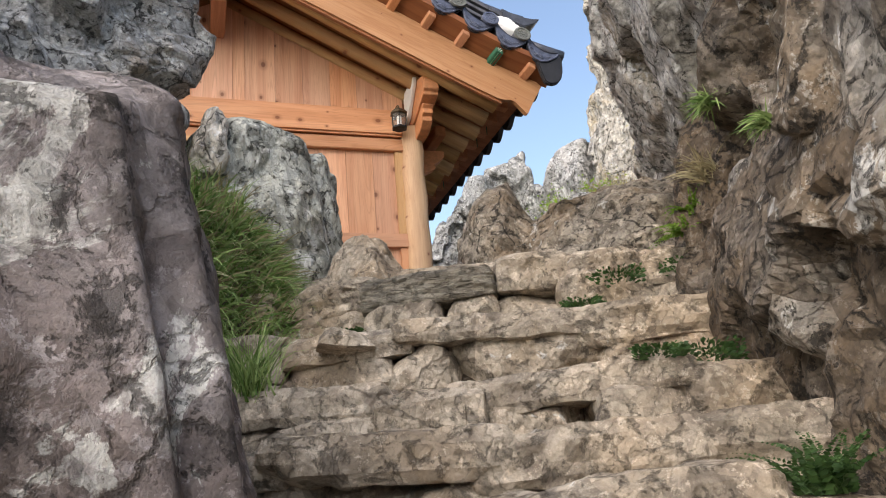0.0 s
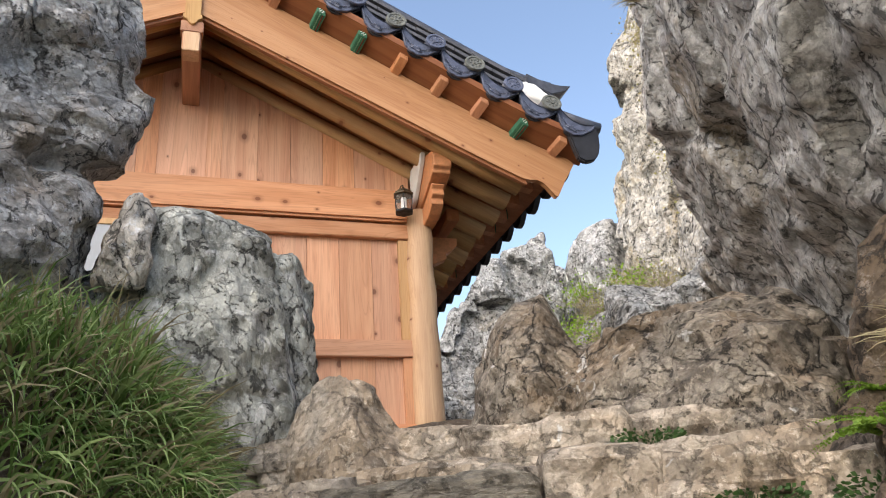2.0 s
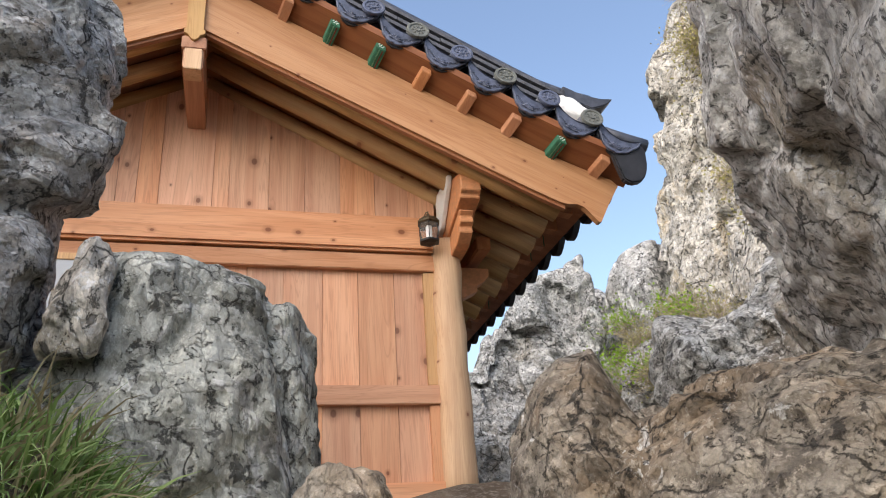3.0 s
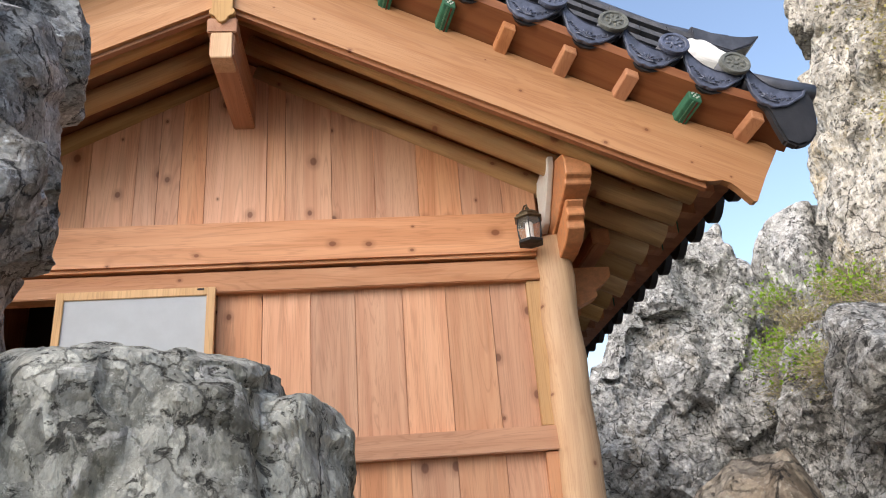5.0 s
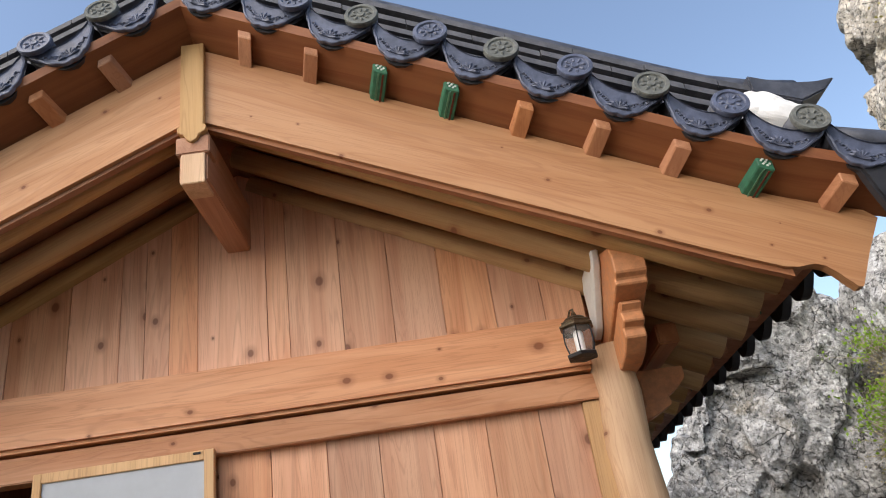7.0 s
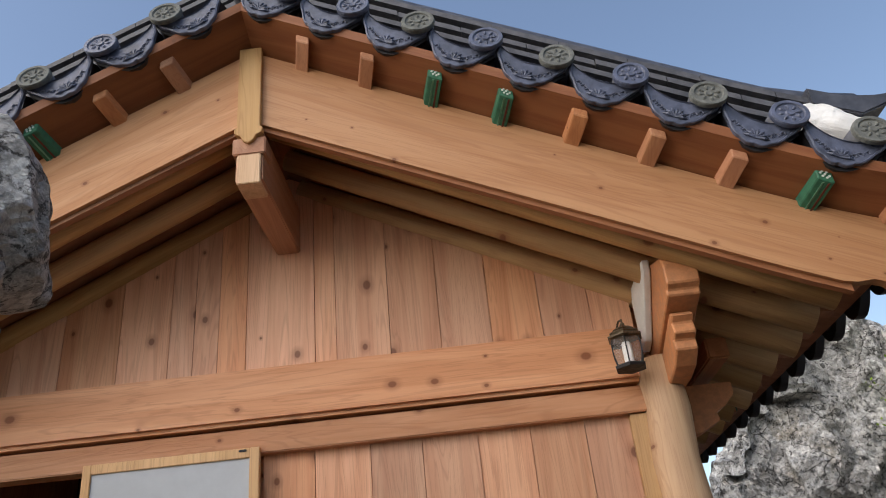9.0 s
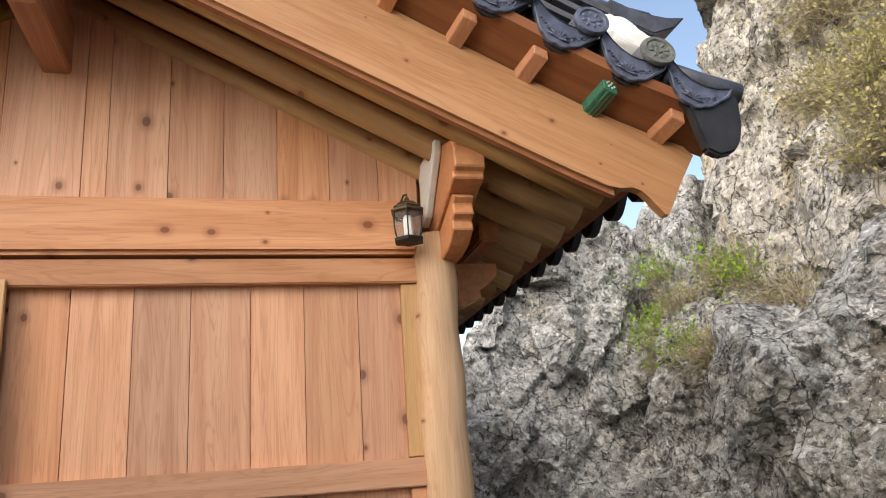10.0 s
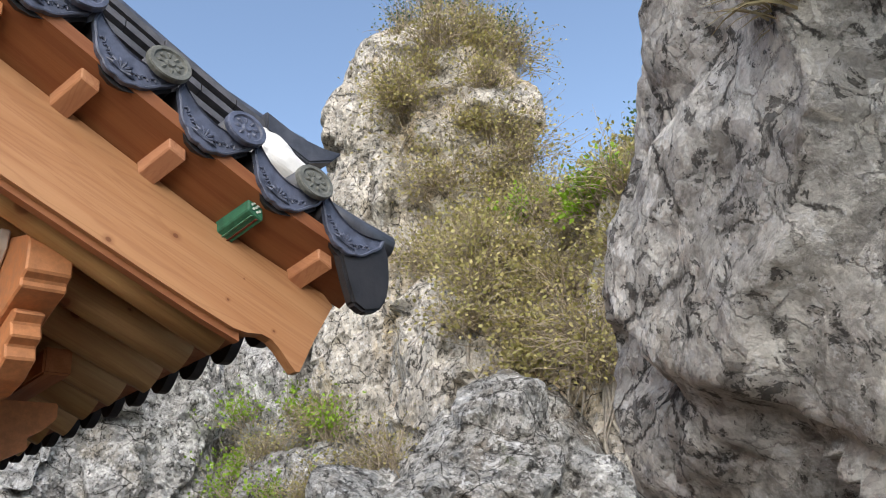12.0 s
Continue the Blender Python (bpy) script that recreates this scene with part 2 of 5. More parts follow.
RED_LIGHT, RED_DARK = (0.73, 0.385, 0.215), (0.60, 0.272, 0.14)
WOOD_Z = wood_material("sawn_larch_upright", RED_LIGHT, RED_DARK, "z")
WOOD_X = wood_material("sawn_larch_level", (0.67, 0.345, 0.187), (0.55, 0.25, 0.122), "x")
WOOD_Y = wood_material("sawn_larch_beam_end", (0.51, 0.235, 0.112), (0.40, 0.165, 0.075), "y", 0.02)
WOOD_DARK = wood_material("dark_larch_board", (0.34, 0.14, 0.058), (0.26, 0.098, 0.04), "x", 0.03)
POST_WOOD = wood_material("pale_pine_post", (0.60, 0.385, 0.21), (0.47, 0.275, 0.14), "z", 0.035)
LOG_WOOD = {1: wood_material("ochre_pine_log_falling", (0.50, 0.31, 0.128), (0.37, 0.21, 0.083), "x", 0.075, -27), -1: wood_material("ochre_pine_log_rising", (0.50, 0.31, 0.128), (0.37, 0.21, 0.083), "x", 0.075, 27)}
BARGE_WOOD = {1: wood_material("larch_barge_falling", (0.54, 0.28, 0.132), (0.44, 0.202, 0.085), "x", 0.03, -26), -1: wood_material("larch_barge_rising", (0.54, 0.28, 0.132), (0.44, 0.202, 0.085), "x", 0.03, 26)}
# darker, redder larch: the shade under the verge is put into its colour
SHADED_SOFFIT_WOOD = {1: wood_material("shaded_larch_soffit_falling", (0.27, 0.098, 0.034), (0.20, 0.064, 0.022), "x", 0.03, -27), -1: wood_material("shaded_larch_soffit_rising", (0.27, 0.098, 0.034), (0.20, 0.064, 0.022), "x", 0.03, 27)}
TRIM_WOOD = wood_material("yellow_pine_trim", (0.66, 0.40, 0.17), (0.56, 0.32, 0.13), "z", 0.01)


def plain_material(name, color, rough=0.6, vary=0.25, scale=14.0, bump=0.3, dist=0.004, metal=0.0, spec=0.4):
    n = Nodes(name)
    a, f = n.noise(n.pos(), scale, 6, 0.65), n.noise(n.pos(), scale * 7, 4, 0.6)
    dark = tuple(v * (1 - vary) for v in color)
    lite = tuple(min(1, v * (1 + vary)) for v in color)
    c = n.mix(n.ramp(a, 0.3, 0.7), dark, lite)
    c = n.mix(n.ramp(f, 0.5, 0.75, 0.0, 0.3), c, dark)
    return n.done(c, n.ramp(a, 0.3, 0.7, rough * 0.85, min(1, rough * 1.15)), n.bump(n.math("ADD", a, n.math("MULTIPLY", f, 0.4)), bump, dist), metal, spec)


CARVED = plain_material("oiled_carved_larch", (0.56, 0.245, 0.11), 0.5, 0.16, 22.0, 0.4, 0.004)
TILE = plain_material("blue_black_clay_tile", (0.062, 0.066, 0.082), 0.42, 0.35, 9.0, 0.4, 0.004, 0.0, 0.5)
TILE_FACE = plain_material("blue_grey_clay_tile_face", (0.085, 0.098, 0.145), 0.4, 0.35, 16.0, 0.5, 0.005)
TILE_MOSSY = plain_material("weathered_clay_disc", (0.125, 0.13, 0.118), 0.8, 0.35, 30.0, 0.6, 0.004)
TILE_COURSE = plain_material("grey_clay_ridge_course", (0.085, 0.086, 0.096), 0.6, 0.35, 12.0, 0.4, 0.004)
TILE_DARK = plain_material("near_black_clay_tile", (0.022, 0.022, 0.026), 0.6, 0.35, 12.0, 0.4, 0.004)
PLASTER = plain_material("white_lime_plaster", (0.74, 0.73, 0.70), 0.9, 0.06, 12.0, 0.5, 0.006, 0.0, 0.2)
MORTAR = plain_material("grey_lime_mortar", (0.16, 0.16, 0.165), 0.95, 0.2, 25.0, 0.5, 0.004, 0.0, 0.2)
PAPER = plain_material("white_mulberry_paper", (0.53, 0.555, 0.575), 0.95, 0.035, 9.0, 0.15, 0.002, 0.0, 0.1)
GREEN = plain_material("green_paint", (0.035, 0.15, 0.085), 0.6, 0.25, 30.0, 0.3, 0.002)
GREEN_PALE = plain_material("pale_green_paint", (0.14, 0.34, 0.22), 0.6, 0.2, 30.0, 0.3, 0.002)
RED_PAINT = plain_material("red_brown_paint", (0.16, 0.035, 0.022), 0.6, 0.2, 30.0, 0.3, 0.002)
WHITE_DOT = plain_material("white_paint", (0.55, 0.62, 0.56), 0.6, 0.1, 30.0, 0.2, 0.001)
BRONZE = plain_material("aged_bronze", (0.11, 0.085, 0.055), 0.45, 0.4, 40.0, 0.4, 0.002, 0.7)
IRON = plain_material("dark_iron", (0.03, 0.03, 0.032), 0.5, 0.3, 40.0, 0.3, 0.001, 0.6)
CANDLE = plain_material("white_bulb_tube", (0.75, 0.76, 0.78), 0.35, 0.04, 20.0, 0.1, 0.001)
# near black, so the unlit room's shade is in the colour
DARK_ROOM = plain_material("room_shade_board", (0.035, 0.026, 0.02), 0.8, 0.3, 9.0)


def glass_material():
    n = Nodes("smoky_glass")
    n.b.inputs["Transmission Weight"].default_value = 0.9
    n.b.inputs["IOR"].default_value = 1.08
    return n.done((0.86, 0.84, 0.80), 0.05)


GLASS = glass_material()


def leaf_material(name, a, b, rough=0.55, trans=0.25):
    n = Nodes(name)
    isl = n.geo.outputs["Random Per Island"]
    c = n.mix(isl, a, b)
    n.b.inputs["Subsurface Weight"].default_value = 0.0
    tr = n.t.nodes.new("ShaderNodeBsdfTranslucent")
    n.put(tr.inputs[0], c)
    mx = n.t.nodes.new("ShaderNodeMixShader")
    mx.inputs[0].default_value = trans
    n.done(c, rough, spec=0.3)
    n.t.links.new(n.b.outputs[0], mx.inputs[1])
    n.t.links.new(tr.outputs[0], mx.inputs[2])
    n.t.links.new(mx.outputs[0], n.out.inputs[0])
    return n.m


GRASS = leaf_material("green_grass", (0.085, 0.18, 0.035), (0.36, 0.47, 0.18))
DRY_GRASS = leaf_material("straw_grass", (0.46, 0.41, 0.25), (0.24, 0.19, 0.10))
FERN = leaf_material("bright_fern", (0.11, 0.22, 0.02), (0.20, 0.32, 0.045))
CLOVER = leaf_material("dark_green_leaf", (0.03, 0.075, 0.02), (0.07, 0.14, 0.04))
SHRUB_LEAF = leaf_material("olive_leaf", (0.26, 0.25, 0.07), (0.52, 0.45, 0.20))
LIME_LEAF = leaf_material("lime_leaf", (0.20, 0.36, 0.02), (0.30, 0.46, 0.05))
TWIG = plain_material("grey_brown_twig", (0.34, 0.28, 0.20), 0.9, 0.3, 30.0, 0.3, 0.002)
ROOT = plain_material("pale_grey_root", (0.30, 0.265, 0.22), 0.9, 0.25, 30.0, 0.3, 0.002)


# ---- mesh helpers ----
WORLD_OF = {}


def place(name, x, y, z, label, category, group="", kind=""):
    """An Empty at a thing's base."""
    e = new(name)
    e.location = (x, y, z)
    e.empty_display_size = 0.1
    WORLD_OF[e.name] = Matrix.Translation((x, y, z))
    return tagged(e, label, category, group, kind)


def hang(ob, parent):
    ob.parent = parent
    ob.matrix_parent_inverse = WORLD_OF.get(parent.name, Matrix.Identity(4)).inverted()
    return ob


def part(name, bm, material, parent=None, label="", smooth=False):
    """One mesh object out of a bmesh in world coordinates."""
    me = bpy.data.meshes.new(name)
    bm.normal_update()
    bm.to_mesh(me)
    bm.free()
    me.materials.append(material)
    if smooth:
        me.polygons.foreach_set("use_smooth", [True] * len(me.polygons))
    ob = new(name, me)
    if parent:
        hang(ob, parent)
    if label:
        ob["label"] = label
    return ob


def box(x0, x1, y0, y1, z0, z1, bevel=0.006, bm=None):
    own = bm is None
    bm = bm or bmesh.new()
    r = bmesh.ops.create_cube(bm, size=1.0)
    for v in r["verts"]:
        v.co = ((x0 + x1) / 2 + v.co.x * (x1 - x0), (y0 + y1) / 2 + v.co.y * (y1 - y0), (z0 + z1) / 2 + v.co.z * (z1 - z0))
    if bevel and own:
        bmesh.ops.bevel(bm, geom=bm.edges[:], offset=bevel, segments=2, affect="EDGES")
    return bm


def prism(outline, y0, y1, bevel=0.0, bm=None):
    """An outline of (x, z) pushed from y0 to y1."""
    own = bm is None
    bm = bm or bmesh.new()
    a = [bm.verts.new((x, y0, z)) for x, z in outline]
    b = [bm.verts.new((x, y1, z)) for x, z in outline]
    k = len(a)
    fs = [bm.faces.new(a), bm.faces.new(b[::-1])]
    for i in range(k):
        fs.append(bm.faces.new((a[i], b[i], b[(i + 1) % k], a[(i + 1) % k])))
    bmesh.ops.recalc_face_normals(bm, faces=fs)
    if bevel and own:
        bmesh.ops.bevel(bm, geom=[e for e in bm.edges], offset=bevel, segments=2, affect="EDGES")
    return bm


def tube(points, radii, sides=12, bm=None, caps=True):
    """A round bar along points."""
    bm = bm or bmesh.new()
    pts = [Vector(p) for p in points]
    if isinstance(radii, (int, float)):
        radii = [radii] * len(pts)
    rings, ref = [], None
    for i, p in enumerate(pts):
        d = (pts[min(i + 1, len(pts) - 1)] - pts[max(i - 1, 0)]).normalized()
        if ref is None:
            ref = d.orthogonal().normalized()
        ref = (ref - d * ref.dot(d)).normalized()
        s = d.cross(ref)
        rings.append([bm.verts.new(p + (ref * math.cos(a) + s * math.sin(a)) * radii[i]) for a in [2 * math.pi * k / sides for k in range(sides)]])
    for r0, r1 in zip(rings, rings[1:]):
        for k in range(sides):
            bm.faces.new((r0[k], r0[(k + 1) % sides], r1[(k + 1) % sides], r1[k]))
    if caps:
        bm.faces.new(rings[0][::-1])
        bm.faces.new(rings[-1])
    return bm


# ---- rock ----
def hash3(i, j, k, salt):
    h = (i.astype(np.uint32) * np.uint32(374761393) + j.astype(np.uint32) * np.uint32(668265263) + k.astype(np.uint32) * np.uint32(2246822519) + np.uint32(salt * 3266489917 % 4294967296))
    h = (h ^ (h >> np.uint32(13))) * np.uint32(1274126177)
    h = (h ^ (h >> np.uint32(16))) * np.uint32(2654435761)
    return ((h ^ (h >> np.uint32(15))) & np.uint32(0xFFFFFF)).astype(np.float64) / 0xFFFFFF


def value_noise(p, salt):
    f = np.floor(p).astype(np.int64)
    u = p - f
    u = u * u * u * (u * (u * 6 - 15) + 10)
    out = 0
    for a in (0, 1):
        for b in (0, 1):
            for c in (0, 1):
                w = (u[:, 0] if a else 1 - u[:, 0]) * (u[:, 1] if b else 1 - u[:, 1]) * (u[:, 2] if c else 1 - u[:, 2])
                out = out + w * hash3(f[:, 0] + a, f[:, 1] + b, f[:, 2] + c, salt)
    return out * 2 - 1


def fbm(p, octaves, salt, gain=0.5):
    out, amp = 0, 1.0
    for o in range(octaves):
        out = out + amp * value_noise(p * 2.03 ** o + 17.3 * o, salt + o)
        amp *= gain
    return out


def facets(p, salt, band=0.12, groove=0.0, crack=0.1):
    """Broken faces: each cell is a tilted plane of its own."""
    f = np.floor(p).astype(np.int64)
    best, second = np.full(len(p), 9.0), np.full(len(p), 9.0)
    val, val2 = np.zeros(len(p)), np.zeros(len(p))
    for a in (-1, 0, 1):
        for b in (-1, 0, 1):
            for c in (-1, 0, 1):
                i, j, k = f[:, 0] + a, f[:, 1] + b, f[:, 2] + c
                d = p - (np.stack([i, j, k], 1) + np.stack([hash3(i, j, k, salt), hash3(i, j, k, salt + 1), hash3(i, j, k, salt + 2)], 1))
                r = np.sqrt((d * d).sum(1))
                v = (hash3(i, j, k, salt + 3) - 0.5) + ((np.stack([hash3(i, j, k, salt + 4), hash3(i, j, k, salt + 5), hash3(i, j, k, salt + 6)], 1) - 0.5) * d).sum(1) * 1.5
                near = r < best
                mid = ~near & (r < second)
                second = np.where(near, best, np.where(mid, r, second))
                val2 = np.where(near, val, np.where(mid, v, val2))
                best, val = np.where(near, r, best), np.where(near, v, val)
    w = 0.5 + 0.5 * np.clip((second - best) / band, 0, 1)
    val = w * val + (1 - w) * val2 - groove * np.exp(-((second - best) / crack) ** 2)
    return val


SURFACE = []


def rock(name, at, size, turn=(0, 0, 0), seed=1, step=0.05, material=None, label="", category="rock", chips=9, chip=0.93, round_=5.0, taper=0.15, rough=1.0, lean=(0, 0), parent=None, group="", grain=(1, 1, 1), cuts=(), smooth=False):
    """A craggy block: a rounded box, chipped by random cuts and broken by noise. at is its centre; cuts are broken-off planes, each a point and the way out."""
    half = np.array(size) / 2
    cnt = np.maximum(2, np.round(np.array(size) / step).astype(int))
    quads = []
    for ax in range(3):
        u, v = (ax + 1) % 3, (ax + 2) % 3
        iu, iv = np.meshgrid(np.arange(cnt[u]), np.arange(cnt[v]), indexing="ij")
        for side in (0, 1):
            corners = []
            for du, dv in ((0, 0), (1, 0), (1, 1), (0, 1)):
                q = np.zeros((iu.size, 3), int)
                q[:, u], q[:, v], q[:, ax] = iu.ravel() + du, iv.ravel() + dv, side * cnt[ax]
                corners.append(q)
            quads.append(np.stack(corners if side else corners[::-1], 1))
    quads = np.concatenate(quads)
    key = quads[:, :, 0] * 4000000 + quads[:, :, 1] * 2000 + quads[:, :, 2]
    uniq, inv = np.unique(key.ravel(), return_inverse=True)
    q = np.stack([uniq // 4000000, uniq // 2000 % 2000, uniq % 2000], 1) / cnt * 2 - 1
    q = q / (np.abs(q) ** round_).sum(1, keepdims=True) ** (1 / round_)
    nrm = np.sign(q) * np.abs(q) ** (round_ - 1) / half
    rng = np.random.RandomState(seed)
    for _ in range(chips):
        d = rng.normal(size=3)
        d /= np.linalg.norm(d)
        lim = chip * rng.uniform(0.86, 1.12)
        s = np.maximum(q @ d, 0.05)
        cut = s > lim
        q *= (-np.log(np.exp(-22.0) + np.exp(-22.0 * np.minimum(lim / s, 3.0))) / 22.0)[:, None]
        t = np.clip((s[cut] - lim) / 0.2, 0, 1)[:, None]
        nrm[cut] = (1 - t) * nrm[cut] / np.linalg.norm(nrm[cut], axis=1, keepdims=True) + t * d / half / np.linalg.norm(d / half)
    nrm /= np.linalg.norm(nrm, axis=1, keepdims=True)
    p = q * half
    k = 1 - taper * q[:, 2:3]
    p[:, :2] *= k
    p[:, 0] += lean[0] * p[:, 2]
    p[:, 1] += lean[1] * p[:, 2]
    rot = np.array(Euler([radians(a) for a in turn]).to_matrix())
    w, n = p @ rot.T + np.array(at), nrm @ rot.T
    for point, way in cuts:
        way = np.array(way) / np.linalg.norm(way)
        over = (w - np.array(point)) @ way
        off = over > 0
        w[off] -= over[off, None] * way
        t = np.clip(over[off] / 0.2, 0, 1)[:, None]
        n[off] = n[off] * (1 - t) + way * t
        n[off] /= np.linalg.norm(n[off], axis=1, keepdims=True)
    small = min(size)
    g = np.array(grain)
    amp = rough * min(1.0, small / 1.2)
    disp = 0.08 * amp * fbm(w * g * 0.9, 3, seed % 7) + 0.21 * amp * facets((w * g) * 1.6 + 0.12 * fbm(w * 2.5, 2, 3)[:, None], 11, 0.085, 0.08, 0.06)
    if step < 0.12:
        disp += 0.045 * rough * min(1.0, small / 0.5) * facets((w * g) * 4.6 + 0.15 * fbm(w * 5, 2, 5)[:, None], 31, 0.10, 0.10, 0.07) + 0.009 * rough * fbm(w * g * 8.0, 4, 41)
    if step < 0.065:
        disp += 0.016 * rough * facets((w * g) * 13.0 + 0.15 * fbm(w * 11, 2, 6)[:, None], 51, 0.14)
    w = w + n * disp[:, None]
    base = np.array([at[0], at[1], w[:, 2].min()])
    me = bpy.data.meshes.new(name)
    me.from_pydata((w - base).tolist(), [], inv.reshape(-1, 4).tolist())
    me.materials.append(material or GREY_ROCK)
    me.polygons.foreach_set("use_smooth", [smooth] * len(me.polygons))
    ob = new(name, me)
    ob.location = base
    SURFACE.append((name, w, n))
    WORLD_OF[ob.name] = Matrix.Translation(Vector(base))
    if parent:
        hang(ob, parent)
        if label:
            ob["label"] = label
        return ob
    return tagged(ob, label, category, group)


# ---- ground ----
CLIMB, ACROSS = (0.44, 0.90), (-0.90, 0.44)
STEPS = [(-7.6, -2.95), (-7.15, -2.72), (-6.75, -2.47), (-6.35, -2.22), (-5.95, -1.97), (-5.55, -1.72), (-5.2, -1.54), (-4.75, -1.36), (-4.38, -1.07), (-3.98, -0.74), (-3.5, -0.67), (-3.05, -0.46)]


def ground_height(x, y):
    s = CLIMB[0] * x + CLIMB[1] * y
    z = np.interp(s, [-12, -7.6, -5.4, -4.5, -4.0, -3.0, -0.8, 8], [-4.2, -3.1, -1.85, -1.5, -1.0, -0.62, -0.12, -0.12])
    return z


def build_ground():
    xs = np.concatenate([[-3000, -600, -120, -40, -18], np.arange(-9, 11.01, 0.16), [18, 40, 120, 600, 3000]])
    ys = np.concatenate([[-3000, -600, -120, -40, -20], np.arange(-11, 11.01, 0.16), [18, 40, 120, 600, 3000]])
    X, Y = np.meshgrid(xs, ys, indexing="ij")
    Z = ground_height(X, Y)
    far = np.clip((np.maximum(np.abs(X - 0.5), np.abs(Y + 0.5)) - 10) / 12, 0, 1)
    Z = Z * (1 - far) - 6.0 * far
    p = np.stack([X.ravel(), Y.ravel(), Z.ravel()], 1)
    p[:, 2] += (0.07 * fbm(p * 1.3, 4, 77)) * (1 - far.ravel())
    w = len(ys)
    faces = [(i * w + j, (i + 1) * w + j, (i + 1) * w + j + 1, i * w + j + 1) for i in range(len(xs) - 1) for j in range(w - 1)]
    me = bpy.data.meshes.new("ground")
    me.from_pydata(p.tolist(), [], faces)
    me.materials.append(SOIL)
    me.polygons.foreach_set("use_smooth", [True] * len(faces))
    tagged(new("ground", me), "stony brown mountain soil round the shrine", "ground", kind="structure")


build_ground()

# ---- cliffs and boulders ----
def along(s, w):
    """A plan point from its way up the stairs and its way across them."""
    return (CLIMB[0] * s + ACROSS[0] * w, CLIMB[1] * s + ACROSS[1] * w)


YAW = 64.0
x, y = along(-6.2, -3.1)
rock("cliff", (x, y, -1.2), (4.6, 2.3, 5.4), (0, 0, YAW), 3, 0.04, CLIFF_ROCK, "rugged grey-brown limestone cliff beside the stone stairs", "cliff", taper=0.10, chips=6, chip=1.15, rough=0.75)
rock("cliff", (1.25, -4.05, 1.2), (3.45, 2.4, 6.4), (0, 0, 58), 5, 0.03, LICHEN_ROCK, "tall grey-brown limestone cliff with pale lichen patches", "cliff", taper=0.06, chips=5, chip=1.3, round_=9.0, rough=0.7, lean=(-0.06, 0.0), smooth=True,
     cuts=(((0.82, -2.6, 1.12), (-0.78, 0.48, -0.36)), ((0.98, -2.46, 2.1), (-0.45, 0.66, 0.60)), ((0.4, -3.2, 2.2), (-0.72, 0.45, 0.53))))
rock("boulder", (0.55, -2.62, -0.72), (1.7, 1.6, 1.65), (0, 0, 30), 8, 0.03, BROWN_ROCK, "brown weathered boulder at the cliff foot", "boulder", chip=1.0)
for s_, w_, z_, size, seed in ((-4.85, -2.2, -1.2, (1.3, 0.75, 1.15), 61), (-5.75, -2.15, -1.75, (1.1, 0.7, 1.2), 62), (-4.15, -2.3, -0.75, (0.7, 0.8, 0.9), 63)):
    x, y = along(s_, w_)
    rock("boulder", (x, y, z_), size, (4, -8, YAW + 8), seed, 0.025, DARK_ROCK, "dark lichened limestone block at the cliff foot", "boulder", chips=7, chip=1.0, round_=6.0)
lower_cliff = bpy.data.objects["cliff"]
rng = random.Random(14)
for k in range(15):
    s_, z_ = -8.0 + 0.29 * k + rng.uniform(-0.1, 0.1), -1.35 + 2.1 * ((k * 0.38) % 1.0)
    x, y = along(s_, -2.05 - 0.06 * (z_ + 1.2))
    rock("outcrop", (x, y, z_), (rng.uniform(0.35, 0.7), rng.uniform(0.3, 0.5), rng.uniform(0.4, 0.9)), (rng.uniform(-25, 25), rng.uniform(-25, 25), YAW + rng.uniform(-45, 45)), 400 + k, 0.028, CLIFF_ROCK if k % 2 else DARK_ROCK, "", chips=7, chip=1.0, round_=9.0, rough=0.8, parent=lower_cliff)
rock("boulder", (0.28, -1.5, -0.45), (0.6, 0.8, 0.65), (0, 0, 15), 9, 0.03, BROWN_ROCK, "brown broken rock beside the shrine corner", "boulder")
rock("cliff", (-3.19, -2.5, 0.93), (1.85, 1.2, 3.0), (0, 6, 12), 12, 0.026, GREY_ROCK, "pale grey pitted limestone slab cliff beside the shrine", "cliff", taper=-0.02, chips=6, chip=1.15, round_=4.0)
rock("boulder", (-1.80, -2.33, -0.10), (1.0, 0.85, 1.65), (0, 3, 20), 21, 0.018, GREEN_GREY_ROCK, "grey cracked limestone boulder in front of the shrine", "boulder", taper=0.15, round_=6.0, chip=1.02, rough=0.62)
rock("boulder", (-1.45, -2.2, -0.18), (0.52, 0.7, 1.44), (0, 2, 10), 23, 0.018, GREEN_GREY_ROCK, "smaller grey-green boulder leaning on a larger one", "boulder", taper=0.12, chip=1.02, rough=0.62)
rock("boulder", (-1.14, -2.75, -0.55), (0.55, 0.6, 0.66), (0, 0, 40), 25, 0.018, STEP_ROCK, "pale weathered boulder beside the top step", "boulder", round_=3.2, rough=0.6, taper=0.25)
rock("boulder", (-2.35, -2.4, -0.2), (0.95, 0.5, 1.35), (0, 0, 0), 29, 0.03, GREY_ROCK, "grey rock filling the gap under the slab", "boulder")
rock("rock", (-2.07, -2.78, 0.36), (0.17, 0.22, 0.43), (0, 8, 20), 27, 0.016, PALE_ROCK, "small cracked pale stone wedged beside the slab", "rock")
